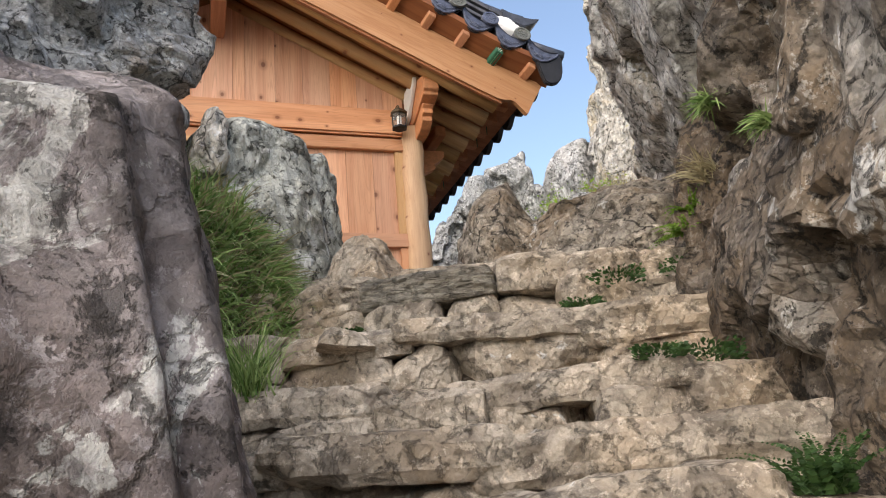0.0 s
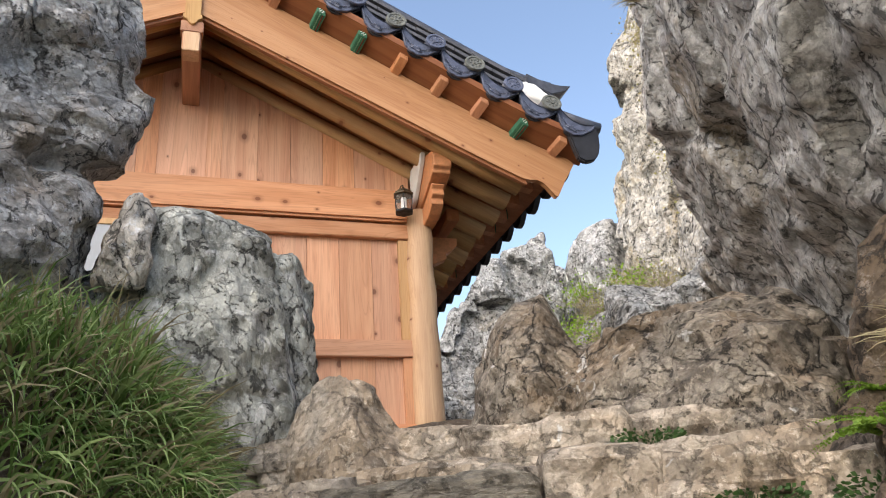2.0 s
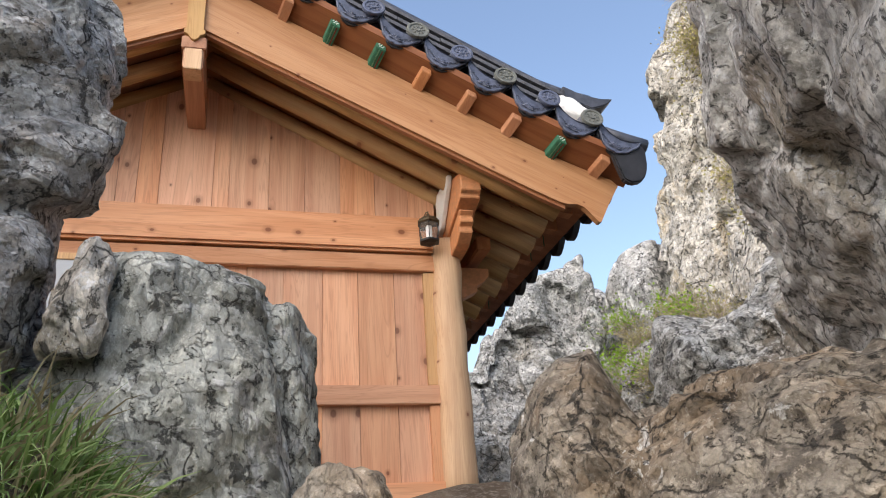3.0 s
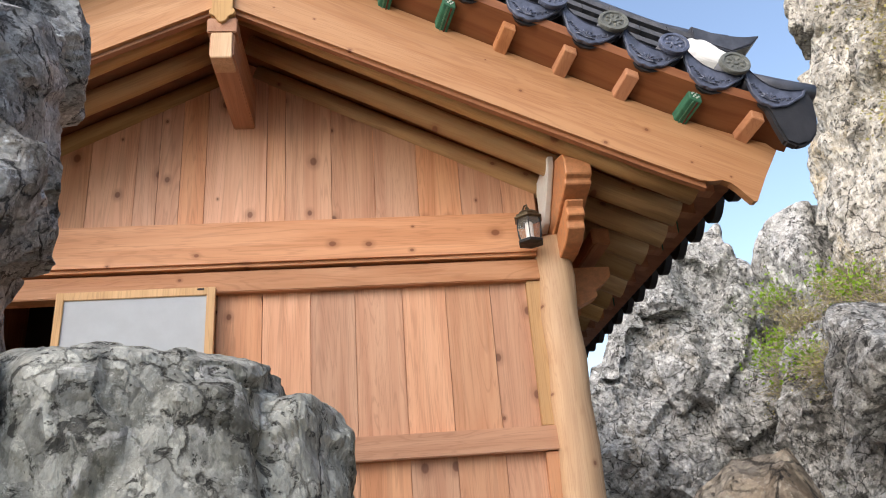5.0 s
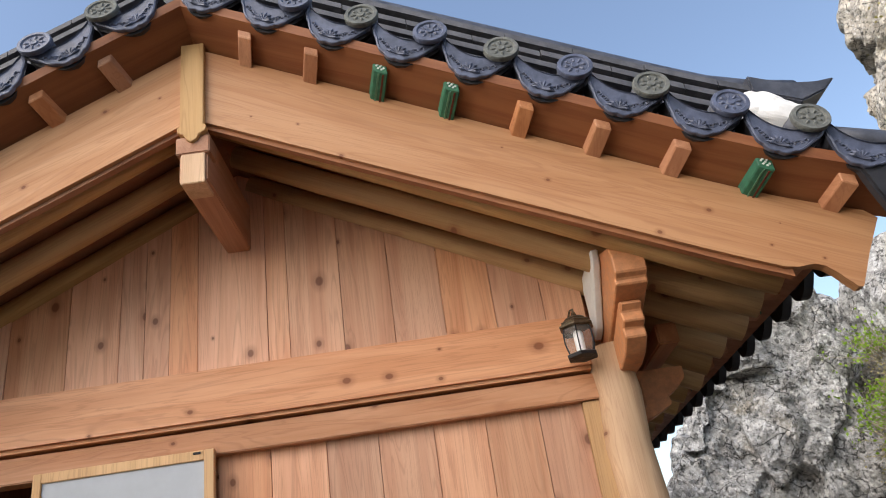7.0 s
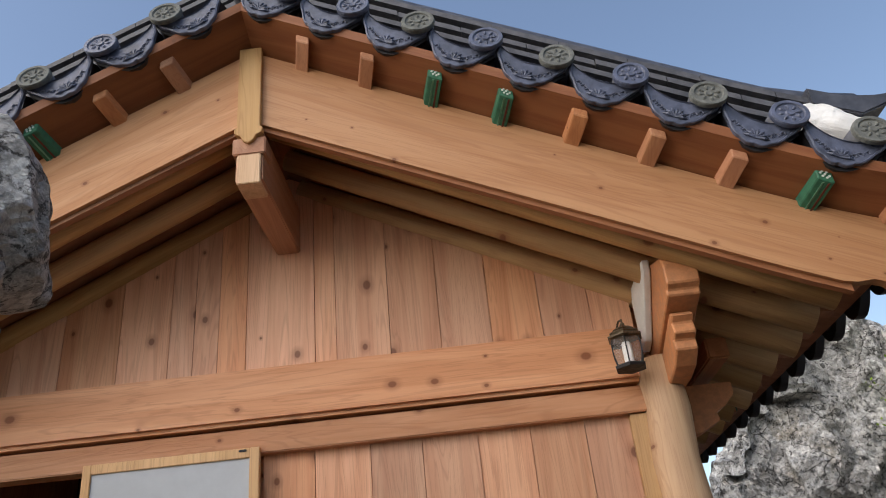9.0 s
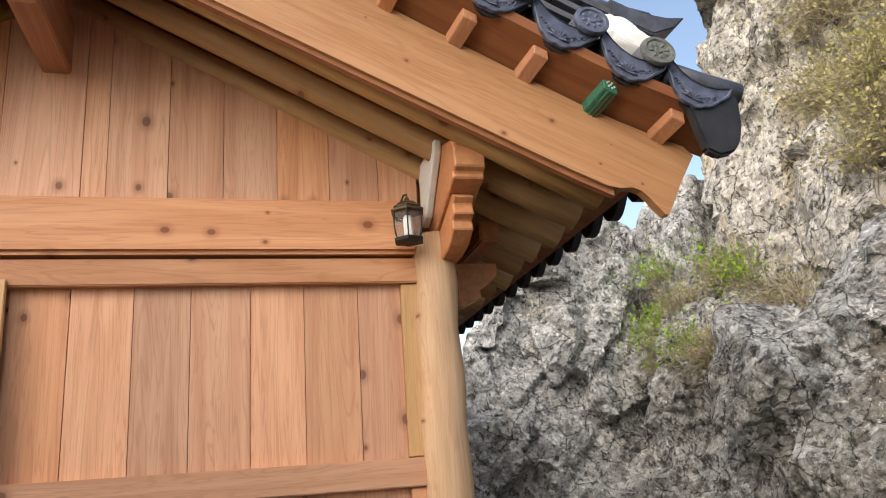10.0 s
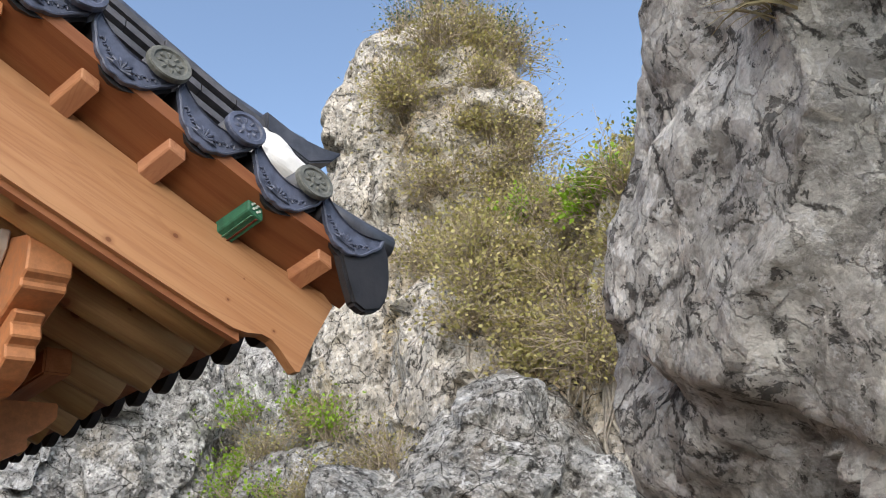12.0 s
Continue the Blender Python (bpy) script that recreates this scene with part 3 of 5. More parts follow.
rock("boulder", (-3.02, -5.78, -1.65), (2.0, 1.45, 2.3), (0, 0, 10), 31, 0.02, PURPLE_ROCK, "big purple-grey limestone boulder beside the lower steps", "boulder", taper=0.05, rough=0.4, chip=1.1, smooth=True,
     cuts=(((-2.33, -5.3, -0.92), (0.76, -0.05, 0.65)), ((-2.11, -5.3, -1.35), (0.98, -0.1, 0.16)), ((-2.55, -5.2, -0.93), (0.10, -0.25, 0.95))))
rock("cliff", (-4.6, -4.6, -0.8), (2.2, 3.6, 5.4), (0, 0, 10), 33, 0.05, GREY_ROCK, "grey limestone cliff beyond the grassy bank", "cliff", taper=0.05)
rock("boulder", (-2.42, -4.3, -1.5), (0.65, 0.75, 0.85), (0, -8, 15), 37, 0.022, GREY_ROCK, "grey limestone boulder below the grassy bank", "boulder", taper=0.2, rough=0.8)
rock("earth_bank", (-2.4, -3.2, -0.86), (1.5, 1.3, 1.3), (0, 12, 25), 35, 0.05, SOIL, "earth bank overgrown with grass beside the stairs", "bank", round_=3.0, rough=0.6)
rock("crag", (3.5, 6.5, 1.2), (3.9, 2.2, 6.6), (0, 0, -10), 41, 0.045, PALE_GREY_ROCK, "grey fissured limestone crag behind the shrine", "crag", taper=0.05, chips=5, chip=1.2, rough=0.9,
     cuts=(((2.02, 5.5, 2.55), (-0.82, 0.25, 0.52)), ((3.2, 5.5, 3.85), (-0.56, 0.2, 0.80)), ((4.02, 5.5, 3.5), (0.95, -0.2, 0.1))))
rock("boulder", (4.88, 5.0, 3.45), (1.1, 1.0, 1.75), (0, -14, 10), 43, 0.03, GREY_ROCK, "pale grey block perched on the crag", "boulder", taper=0.05, round_=12.0, chip=1.15, chips=6, rough=0.4)
rock("crag", (4.9, 6.4, 0.9), (2.2, 2.0, 4.6), (0, 0, 10), 44, 0.05, MOSSY_ROCK, "dark limestone ledge under the perched block", "crag", taper=0.15)
rock("crag", (6.0, 9.0, 1.5), (4.5, 3.0, 6.5), (0, 0, 30), 45, 0.09, GREY_ROCK, "grey limestone crag further behind the shrine", "crag", taper=0.25)
rock("rock_pillar", (6.78, 3.7, 3.1), (4.1, 3.0, 10.4), (0, 0, 35), 47, 0.05, PALE_ROCK, "tall pale limestone pillar with yellow-tan patches", "rock pillar", taper=0.05, chips=7, chip=1.18, round_=7.0)
rock("crag", (4.0, 0.9, 0.7), (2.6, 2.4, 3.4), (0, 0, 30), 49, 0.036, MOSSY_ROCK, "dark mossy limestone hump below the pillar", "crag", taper=0.3)
rock("crag", (5.6, 1.7, 2.2), (2.8, 2.8, 5.2), (0, 0, 30), 51, 0.05, PALE_ROCK, "pale overgrown limestone slope below the pillar", "crag", taper=0.4)
rock("crag", (4.5, 3.8, 0.2), (2.4, 2.2, 4.4), (0, 0, 10), 53, 0.05, MOSSY_ROCK, "grey limestone shoulder between crag and pillar", "crag", taper=0.3)
rock("crag", (6.3, -0.2, 2.1), (3.0, 3.0, 5.4), (0, 0, 20), 55, 0.055, PALE_ROCK, "pale overgrown limestone slope beside the pillar", "crag", taper=0.3)


def outcrops(ob, count, lo, hi, material, seed, aim=(-0.6, -0.75, 0.2), box_=None, step=0.03, sink=0.22, rough=0.7):
    """Angular blocks that stand out of a rock face, on the sides that look along aim."""
    name, w, nn = next(t for t in SURFACE if abs(t[1] - np.array(ob.location)).sum(1).min() < 60 and t[0] == ob.name.split(".")[0] and abs(t[1][:, 2].min() - ob.location.z) < 1e-4)
    keep = nn @ np.array(aim) > 0.35
    if box_:
        keep &= ((w >= np.array(box_[0])) & (w <= np.array(box_[1]))).all(1)
    pool, way = w[keep], nn[keep]
    rng = random.Random(seed)
    for k in range(count):
        i = rng.randrange(len(pool))
        a = rng.uniform(lo, hi)
        p = pool[i] - way[i] * a * sink
        yaw = math.degrees(math.atan2(way[i][1], way[i][0]))
        rock("outcrop", tuple(p), (a * rng.uniform(0.6, 0.9), a * rng.uniform(0.8, 1.3), a * rng.uniform(0.8, 1.5)), (rng.uniform(-25, 25), rng.uniform(-20, 20), yaw + rng.uniform(-35, 35)), seed + k, step, material, "", chips=8, chip=1.0, round_=12.0, rough=rough, parent=ob)


def rock_named(label):
    return next(o for o in bpy.data.objects if o.get("label", "").startswith(label))


outcrops(rock_named("tall pale limestone pillar"), 12, 0.5, 1.1, PALE_ROCK, 560, (-0.8, -0.5, 0.0), None, 0.05)
outcrops(rock_named("dark mossy limestone hump"), 12, 0.35, 0.8, MOSSY_ROCK, 580, step=0.04)
outcrops(rock_named("grey fissured limestone crag"), 10, 0.4, 0.9, PALE_GREY_ROCK, 600, step=0.045)
outcrops(rock_named("pale overgrown limestone slope below"), 6, 0.4, 0.8, PALE_ROCK, 620, step=0.05)
outcrops(rock_named("pale overgrown limestone slope beside"), 6, 0.4, 0.8, PALE_ROCK, 640, step=0.05)
outcrops(rock_named("grey limestone shoulder"), 8, 0.3, 0.7, MOSSY_ROCK, 660, step=0.04)
outcrops(rock_named("dark limestone ledge"), 4, 0.3, 0.7, MOSSY_ROCK, 680, step=0.05)
outcrops(rock_named("pale grey pitted limestone slab"), 9, 0.2, 0.45, GREY_ROCK, 700, (0.5, -0.85, 0.0), None, 0.022)

# ---- stone stairs ----
def build_stairs():
    stairs = place("stone_stairs", *along(-5.3, -0.85), -3.0, "rough tan stone stairs of uneven hewn slabs", "stairs")
    rng = random.Random(5)
    for k, (s, z) in enumerate(STEPS):
        lo, hi = -1.95, 0.25
        w = lo
        while w < hi:
            wide = rng.uniform(0.32, 0.8) if s > -5.6 else rng.uniform(0.5, 0.9)
            wide = min(wide, hi - w + 0.12)
            if k == 9:
                wide = next((e - w for e in (-1.6, -1.25, -0.95, -0.38, 0.05) if e > w + 0.15), wide)
            deep = rng.uniform(0.55, 0.7)
            off = rng.uniform(-0.06, 0.06)
            tall = rng.uniform(0.10, 0.22)
            px, py = along(s + off + deep / 2 - 0.05, w + wide / 2)
            top = z + rng.uniform(-0.035, 0.03)
            stuff = SLATE_ROCK if (k == 9 and -1.12 < w < -0.7) else STEP_ROCK
            rock("step_stone", (px, py, top - tall / 2), (deep, wide * 1.08, tall), (rng.uniform(-3, 3), rng.uniform(-3, 3), YAW + rng.uniform(-7, 7)), rng.randrange(999), 0.03 if s > -5.7 else 0.05,
                 stuff, "", chips=5, chip=1.35, round_=16.0, taper=0.02, rough=0.6, parent=stairs, grain=(1, 1, 2.6))
            # rubble course under the slab, set back a little
            under = w
            while under < w + wide - 0.05:
                piece = min(rng.uniform(0.24, 0.62), w + wide - under)
                px, py = along(s + off + 0.26 + rng.uniform(-0.05, 0.04), under + piece / 2)
                rock("riser_stone", (px, py, top - tall - 0.07), (0.6, piece * 1.12, 0.24), (rng.uniform(-6, 6), rng.uniform(-5, 5), YAW + rng.uniform(-9, 9)), rng.randrange(999), 0.035 if s > -5.7 else 0.05,
                     STEP_ROCK, "", chips=8, chip=1.08, round_=7.0, taper=0.02, rough=0.75, parent=stairs)
                under += piece
            w += wide * rng.uniform(0.9, 0.98)
    for k in range(34):
        i = rng.randrange(4, len(STEPS) - 1)
        s, z = STEPS[i]
        ww = rng.uniform(-1.8, 0.15)
        px, py = along(s + rng.uniform(-0.1, 0.3), ww)
        r = rng.uniform(0.05, 0.12)
        rock("rubble_stone", (px, py, z + rng.uniform(-0.07, 0.0)), (r * 1.6, r * 2.0, r * 0.7), (rng.uniform(-25, 25), rng.uniform(-25, 25), rng.uniform(0, 180)), 100 + k, 0.03, STEP_ROCK, "",
             chips=9, chip=1.1, round_=12.0, rough=0.35, parent=stairs)


build_stairs()


# ---- shrine ----
RIDGE = -1.96
EAVE_U = 3.12


def verge(u):
    """Height of the roof's edge line at a distance u from the ridge."""
    return 3.79 - 0.508 * u + 0.13 * max(0.0, u - 2.4) ** 2


def side_x(u, side):
    return RIDGE + side * u


shrine = place("wooden_shrine", -1.96, 2.5, -0.1, "small new shrine of orange larch under a black tiled roof", "shrine")


def build_walls():
    # backing panel with the door opening left free
    bm = bmesh.new()
    for x0, x1, z0, z1 in ((-3.80, -3.70, -0.1, 1.66), (-2.12, -0.06, -0.1, 1.66), (-3.80, -0.06, 1.66, 2.1)):
        box(x0, x1, 0.032, 0.10, z0, z1, 0, bm)
    prism([(-3.80, 2.1), (-0.06, 2.1), (-0.06, 2.34), (RIDGE, 3.30), (-3.80, 2.38)], 0.032, 0.10, 0, bm)
    wall = part("gable_wall", bm, WOOD_Z, shrine)
    rng = random.Random(11)
    # boards below the lintel
    cuts = [-2.09, -1.82, -1.53, -1.26, -0.97, -0.70, -0.42, -0.19]
    for a, b in zip(cuts, cuts[1:]):
        part("plank", box(a + 0.0014, b - 0.0014, 0.0 + rng.uniform(0, 0.004), 0.03, 0.70, 1.66, 0.0018), WOOD_Z, wall)
        part("plank", box(a + 0.0014, b - 0.0014, 0.0 + rng.uniform(0, 0.004), 0.03, -0.1, 0.62, 0.0018), WOOD_Z, wall)
    # gable boards, cut to the slope
    cuts = [-3.78, -3.54, -3.26, -2.93, -2.64, -2.50, -2.36, -2.20, -1.81, -1.69, -1.39, -1.11, -0.83, -0.55, -0.28, -0.06]
    for a, b in zip(cuts, cuts[1:]):
        a, b = a + 0.0014, b - 0.0014
        za, zb = (verge(abs(v - RIDGE)) - 0.44 for v in (a, b))
        top = [(b, zb), (a, za)] if not a < RIDGE < b else [(b, zb), (RIDGE, verge(0) - 0.44), (a, za)]
        part("plank", prism([(a, 2.08), (b, 2.08), *top], rng.uniform(0, 0.005), 0.03, 0.0016), WOOD_Z, wall)
    # side and back walls
    part("side_wall", box(-0.06, 0.03, 0.12, 4.9, -0.1, 2.2, 0), WOOD_Z, shrine)
    part("side_wall", box(-3.95, -3.86, 0.12, 4.9, -0.1, 2.2, 0), WOOD_Z, shrine)
    part("back_wall", box(-3.86, -0.06, 4.82, 4.9, -0.1, 2.2, 0), WOOD_Z, shrine)
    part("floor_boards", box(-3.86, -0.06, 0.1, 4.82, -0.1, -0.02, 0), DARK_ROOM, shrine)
    # panel added behind the opening to close the room off in darkness
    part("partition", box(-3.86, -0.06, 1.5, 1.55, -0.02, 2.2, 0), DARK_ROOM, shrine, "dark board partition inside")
    # posts
    for px, py in ((0.0, -0.03), (-3.92, -0.03), (0.0, 4.85), (-3.92, 4.85)):
        pts = [(px + 0.012 * math.sin(3 * k), py, -0.15 + 2.06 * k / 8) for k in range(9)]
        part("post", tube(pts, [0.128 - 0.002 * k for k in range(9)], 28), POST_WOOD, shrine, "pale round pine post", True)
    # tie beam with rounded arrises, lintel, rail and jambs
    part("tie_beam", box(-3.82, -0.09, -0.10, 0.03, 1.80, 2.10, 0.022), WOOD_X, shrine)
    part("batten", box(-3.82, -0.10, -0.035, 0.0, 2.092, 2.115, 0.004), TRIM_WOOD, shrine)
    part("lintel", box(-3.82, -0.085, -0.055, 0.03, 1.65, 1.785, 0.006), WOOD_X, shrine)
    part("rail", box(-2.09, -0.085, -0.055, 0.03, 0.605, 0.745, 0.006), WOOD_X, shrine)
    part("jamb", box(-0.19, -0.10, -0.035, 0.03, 0.75, 1.645, 0.004), TRIM_WOOD, shrine)
    part("jamb", box(-0.19, -0.10, -0.035, 0.03, -0.1, 0.60, 0.004), WOOD_Z, shrine)
    part("sill_beam", box(-3.82, -0.09, -0.07, 0.03, -0.12, 0.06, 0.008), WOOD_X, shrine)


build_walls()


def build_door():
    door = place("sliding_door", -2.55, -0.075, 0.06, "closed sliding door of white paper on a yellow pine frame", "door")
    x0, x1, z0, z1, y0, y1 = -3.0, -2.085, 0.06, 1.675, -0.095, -0.06
    for a, b, c, d, nm in ((x0, x0 + 0.045, z0, z1, "stile"), (x1 - 0.05, x1, z0, z1, "stile"), (x0 + 0.045, x1 - 0.05, z1 - 0.05, z1, "frame_rail"), (x0 + 0.045, x1 - 0.05, z0, z0 + 0.06, "frame_rail")):
        part(nm, box(a, b, y0, y1, c, d, 0.003), TRIM_WOOD, door)
    part("paper", box(x0 + 0.045, x1 - 0.05, y0 + 0.012, y1 - 0.012, z0 + 0.06, z1 - 0.05, 0), PAPER, door, "white mulberry paper panel")
    part("catch", box(-2.19, -2.15, y0 - 0.006, y0, z1 - 0.02, z1 - 0.008, 0.002), IRON, door, "small grey metal catch")
    lattice = place("lattice_door", -3.35, 0.25, 0.0, "dark lattice door inside the opening", "door")
    bm = bmesh.new()
    for k in range(-14, 22):
        for sgn in (1, -1):
            xm = -3.7 + k * 0.045
            a, b = Vector((xm, 0.24 + 0.006 * sgn, 0.1)), Vector((xm + sgn * 0.9, 0.24 + 0.006 * sgn, 1.0))
            lo, hi = (-3.68, -3.02)
            t0 = max(0.0, min(1.0, ((lo if sgn > 0 else hi) - a.x) / (b.x - a.x)))
            t1 = max(0.0, min(1.0, ((hi if sgn > 0 else lo) - a.x) / (b.x - a.x)))
            if t1 - t0 > 0.02:
                tube([a.lerp(b, t0), a.lerp(b, t1)], 0.006, 4, bm)
    part("lattice", bm, TRIM_WOOD, lattice, "crossed wooden lattice bars")
    part("frame", box(-3.70, -3.0, 0.225, 0.26, 0.99, 1.05, 0.003), WOOD_X, lattice)
    part("frame", box(-3.70, -3.0, 0.225, 0.26, 0.0, 0.1, 0.003), WOOD_X, lattice)


build_door()


def slope_strip(u0, u1, low, high, y0, y1, side, n=16):
    """A curved board that follows the roof: low and high are offsets from the verge line."""
    bm = bmesh.new()
    us = [u0 + (u1 - u0) * k / n for k in range(n + 1)]
    o = [(side_x(u, side), verge(u) + low(u)) for u in us] + [(side_x(u, side), verge(u) + high(u)) for u in reversed(us)]
    return prism(o, y0, y1, 0, bm)


def build_roof():
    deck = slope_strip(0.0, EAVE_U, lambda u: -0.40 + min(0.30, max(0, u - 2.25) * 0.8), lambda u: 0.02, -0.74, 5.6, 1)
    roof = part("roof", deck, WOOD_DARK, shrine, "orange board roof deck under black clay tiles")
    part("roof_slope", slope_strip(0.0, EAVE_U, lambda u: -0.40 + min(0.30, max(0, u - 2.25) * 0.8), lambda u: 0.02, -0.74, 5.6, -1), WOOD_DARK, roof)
    rng = random.Random(3)
    for side in (1, -1):
        # barge board with a curled tail
        us = [0.0 + 2.66 * k / 18 for k in range(19)]
        low = [(side_x(u, side), 3.19 - 0.478 * u + 0.05 * max(0, u - 2.2) ** 2) for u in us]
        tail = [(side_x(u, side), z) for u, z in ((2.72, 1.918), (2.79, 1.922), (2.835, 1.905), (2.875, 1.868), (2.91, 1.825), (2.945, 1.785), (2.965, 1.785), (3.05, 1.94), (3.15, 2.10))]
        high = [(side_x(u, side), verge(u) - 0.13) for u in [3.1 * (1 - k / 18) for k in range(19)]]
        part("barge_board", prism(low + tail + high, -0.80, -0.745, 0.0), BARGE_WOOD[side], roof, "wide curved larch barge board")
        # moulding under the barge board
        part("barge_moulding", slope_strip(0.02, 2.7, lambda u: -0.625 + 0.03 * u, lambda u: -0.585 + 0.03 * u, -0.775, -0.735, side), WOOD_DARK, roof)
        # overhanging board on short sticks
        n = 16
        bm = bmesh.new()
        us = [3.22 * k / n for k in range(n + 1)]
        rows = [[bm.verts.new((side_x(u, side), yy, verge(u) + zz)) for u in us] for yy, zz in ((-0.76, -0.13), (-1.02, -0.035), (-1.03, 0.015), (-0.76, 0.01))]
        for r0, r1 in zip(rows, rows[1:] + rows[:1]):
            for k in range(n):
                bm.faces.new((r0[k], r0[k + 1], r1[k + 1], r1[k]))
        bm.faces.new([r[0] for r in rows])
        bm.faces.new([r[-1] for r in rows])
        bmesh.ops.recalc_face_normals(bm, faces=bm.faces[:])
        part("verge_board", bm, SHADED_SOFFIT_WOOD[side], roof)
        # short square sticks under the verge board, three of them painted
        green = (2, 3, 7) if side > 0 else (2, 5)
        for k in range(9):
            u = 0.27 + 0.335 * k if side > 0 else 0.36 + 0.335 * k
            x, v = side_x(u, side), verge(u)
            bm = bmesh.new()
            a = 0.034
            tilt = -0.508 * side
            ring = []
            for yy, zz in ((-0.79, -0.155), (-0.965, -0.085)):
                ring.append([bm.verts.new((x + dx + (0.045 * side if yy < -0.9 else 0.0), yy, v + zz + tilt * (dx + (0.045 * side if yy < -0.9 else 0.0)) + dz)) for dx, dz in ((-a, -0.012), (a, -0.012), (a, 0.05), (-a, 0.05))])
            bm.faces.new(ring[0])
            bm.faces.new(ring[1][::-1])
            for q in range(4):
                bm.faces.new((ring[0][q], ring[1][q], ring[1][(q + 1) % 4], ring[0][(q + 1) % 4]))
            bmesh.ops.recalc_face_normals(bm, faces=bm.faces[:])
            bmesh.ops.bevel(bm, geom=bm.edges[:], offset=0.005, segments=1, affect="EDGES")
            painted = k in green
            stick = part("verge_stick", bm, GREEN if painted else WOOD_Y, roof, "green painted stick end with white dots" if painted else "")
            if painted:
                bm = bmesh.new()
                for q in range(7):
                    r = 0.0 if q == 0 else 0.017
                    c = Vector((x + 0.045 * side + r * math.cos(q), -0.9655, v - 0.066 + r * math.sin(q) + tilt * (0.045 * side + r * math.cos(q))))
                    tube([c, c + Vector((0, -0.003, 0))], 0.0058, 8, bm)
                part("dots", bm, WHITE_DOT, stick)
                for dx, m in ((-0.010, GREEN_PALE), (0.012, RED_PAINT)):
                    bm = bmesh.new()
                    vs = [bm.verts.new((x + dx + e + sh, yy, v + zz - 0.0145 + tilt * (dx + sh))) for yy, zz, sh in ((-0.80, -0.153, 0.003 * side), (-0.955, -0.090, 0.042 * side)) for e in (-0.005, 0.005)]
                    bm.faces.new((vs[0], vs[1], vs[3], vs[2]))
                    vs2 = bmesh.ops.extrude_face_region(bm, geom=bm.faces[:])["geom"]
                    bmesh.ops.translate(bm, verts=[g for g in vs2 if isinstance(g, bmesh.types.BMVert)], vec=(0, 0, -0.002))
                    part("stripe", bm, m, stick)
        # rafters, round logs down the slope
        ys = [-0.60, -0.29, 0.03] + [0.36 + 0.33 * k for k in range(14)]
        for i, yy in enumerate(ys):
            if side < 0 and i > 2:
                break
            end = 2.73 + rng.uniform(-0.03, 0.03)
            pts = [(side_x(u, side), yy + rng.uniform(-0.006, 0.006), verge(u) - 0.475) for u in [0.07 + (end - 0.07) * k / 6 for k in range(7)]]
            part("rafter", tube(pts, [0.064, 0.067, 0.07, 0.073, 0.076, 0.078, 0.08], 18), LOG_WOOD[side], roof, "ochre round pine rafter", True)
            # flying rafter, square, above its end
            bm = slope_strip(2.2, 2.97, lambda u: -0.40 + (u - 2.2) * 0.20, lambda u: -0.25 + (u - 2.2) * 0.2, yy - 0.045, yy + 0.045, side, 4)
            fly = part("flying_rafter", bm, WOOD_Y, roof)
            if i in (3, 4, 8):
                x = side_x(2.971, side)
                part("painted_end", box(min(x, x + 0.01 * side), max(x, x + 0.01 * side), yy - 0.043, yy + 0.043, verge(2.92) - 0.25, verge(2.92) - 0.12, 0), GREEN, fly)
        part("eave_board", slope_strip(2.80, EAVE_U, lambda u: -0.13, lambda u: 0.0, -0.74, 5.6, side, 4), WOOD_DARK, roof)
    # ridge purlin that runs out to the barge boards
    part("ridge_purlin", box(-2.03, -1.89, -0.80, 0.1, 2.82, 3.12, 0.008), WOOD_Y, roof)
    part("purlin_cap", box(-2.045, -1.875, -0.815, -0.70, 2.975, 3.075, 0.005), WOOD_Y, roof)
    part("purlin_foot", box(-2.02, -1.90, -0.812, -0.66, 2.80, 2.975, 0.004), POST_WOOD, roof)
    # pale tongue over the joint of the barge boards
    o = [(-2.02, 3.66), (-2.02, 3.13), (-2.035, 3.12), (-2.03, 3.09), (-2.0, 3.075), (-1.985, 3.045), (-1.96, 3.03), (-1.935, 3.045), (-1.92, 3.075), (-1.89, 3.09), (-1.885, 3.12), (-1.90, 3.13), (-1.90, 3.66)]
    part("apex_tongue", prism(o, -0.835, -0.80, 0.003), TRIM_WOOD, roof, "pale scrolled board over the gable joint")
    return roof


roof = build_roof()


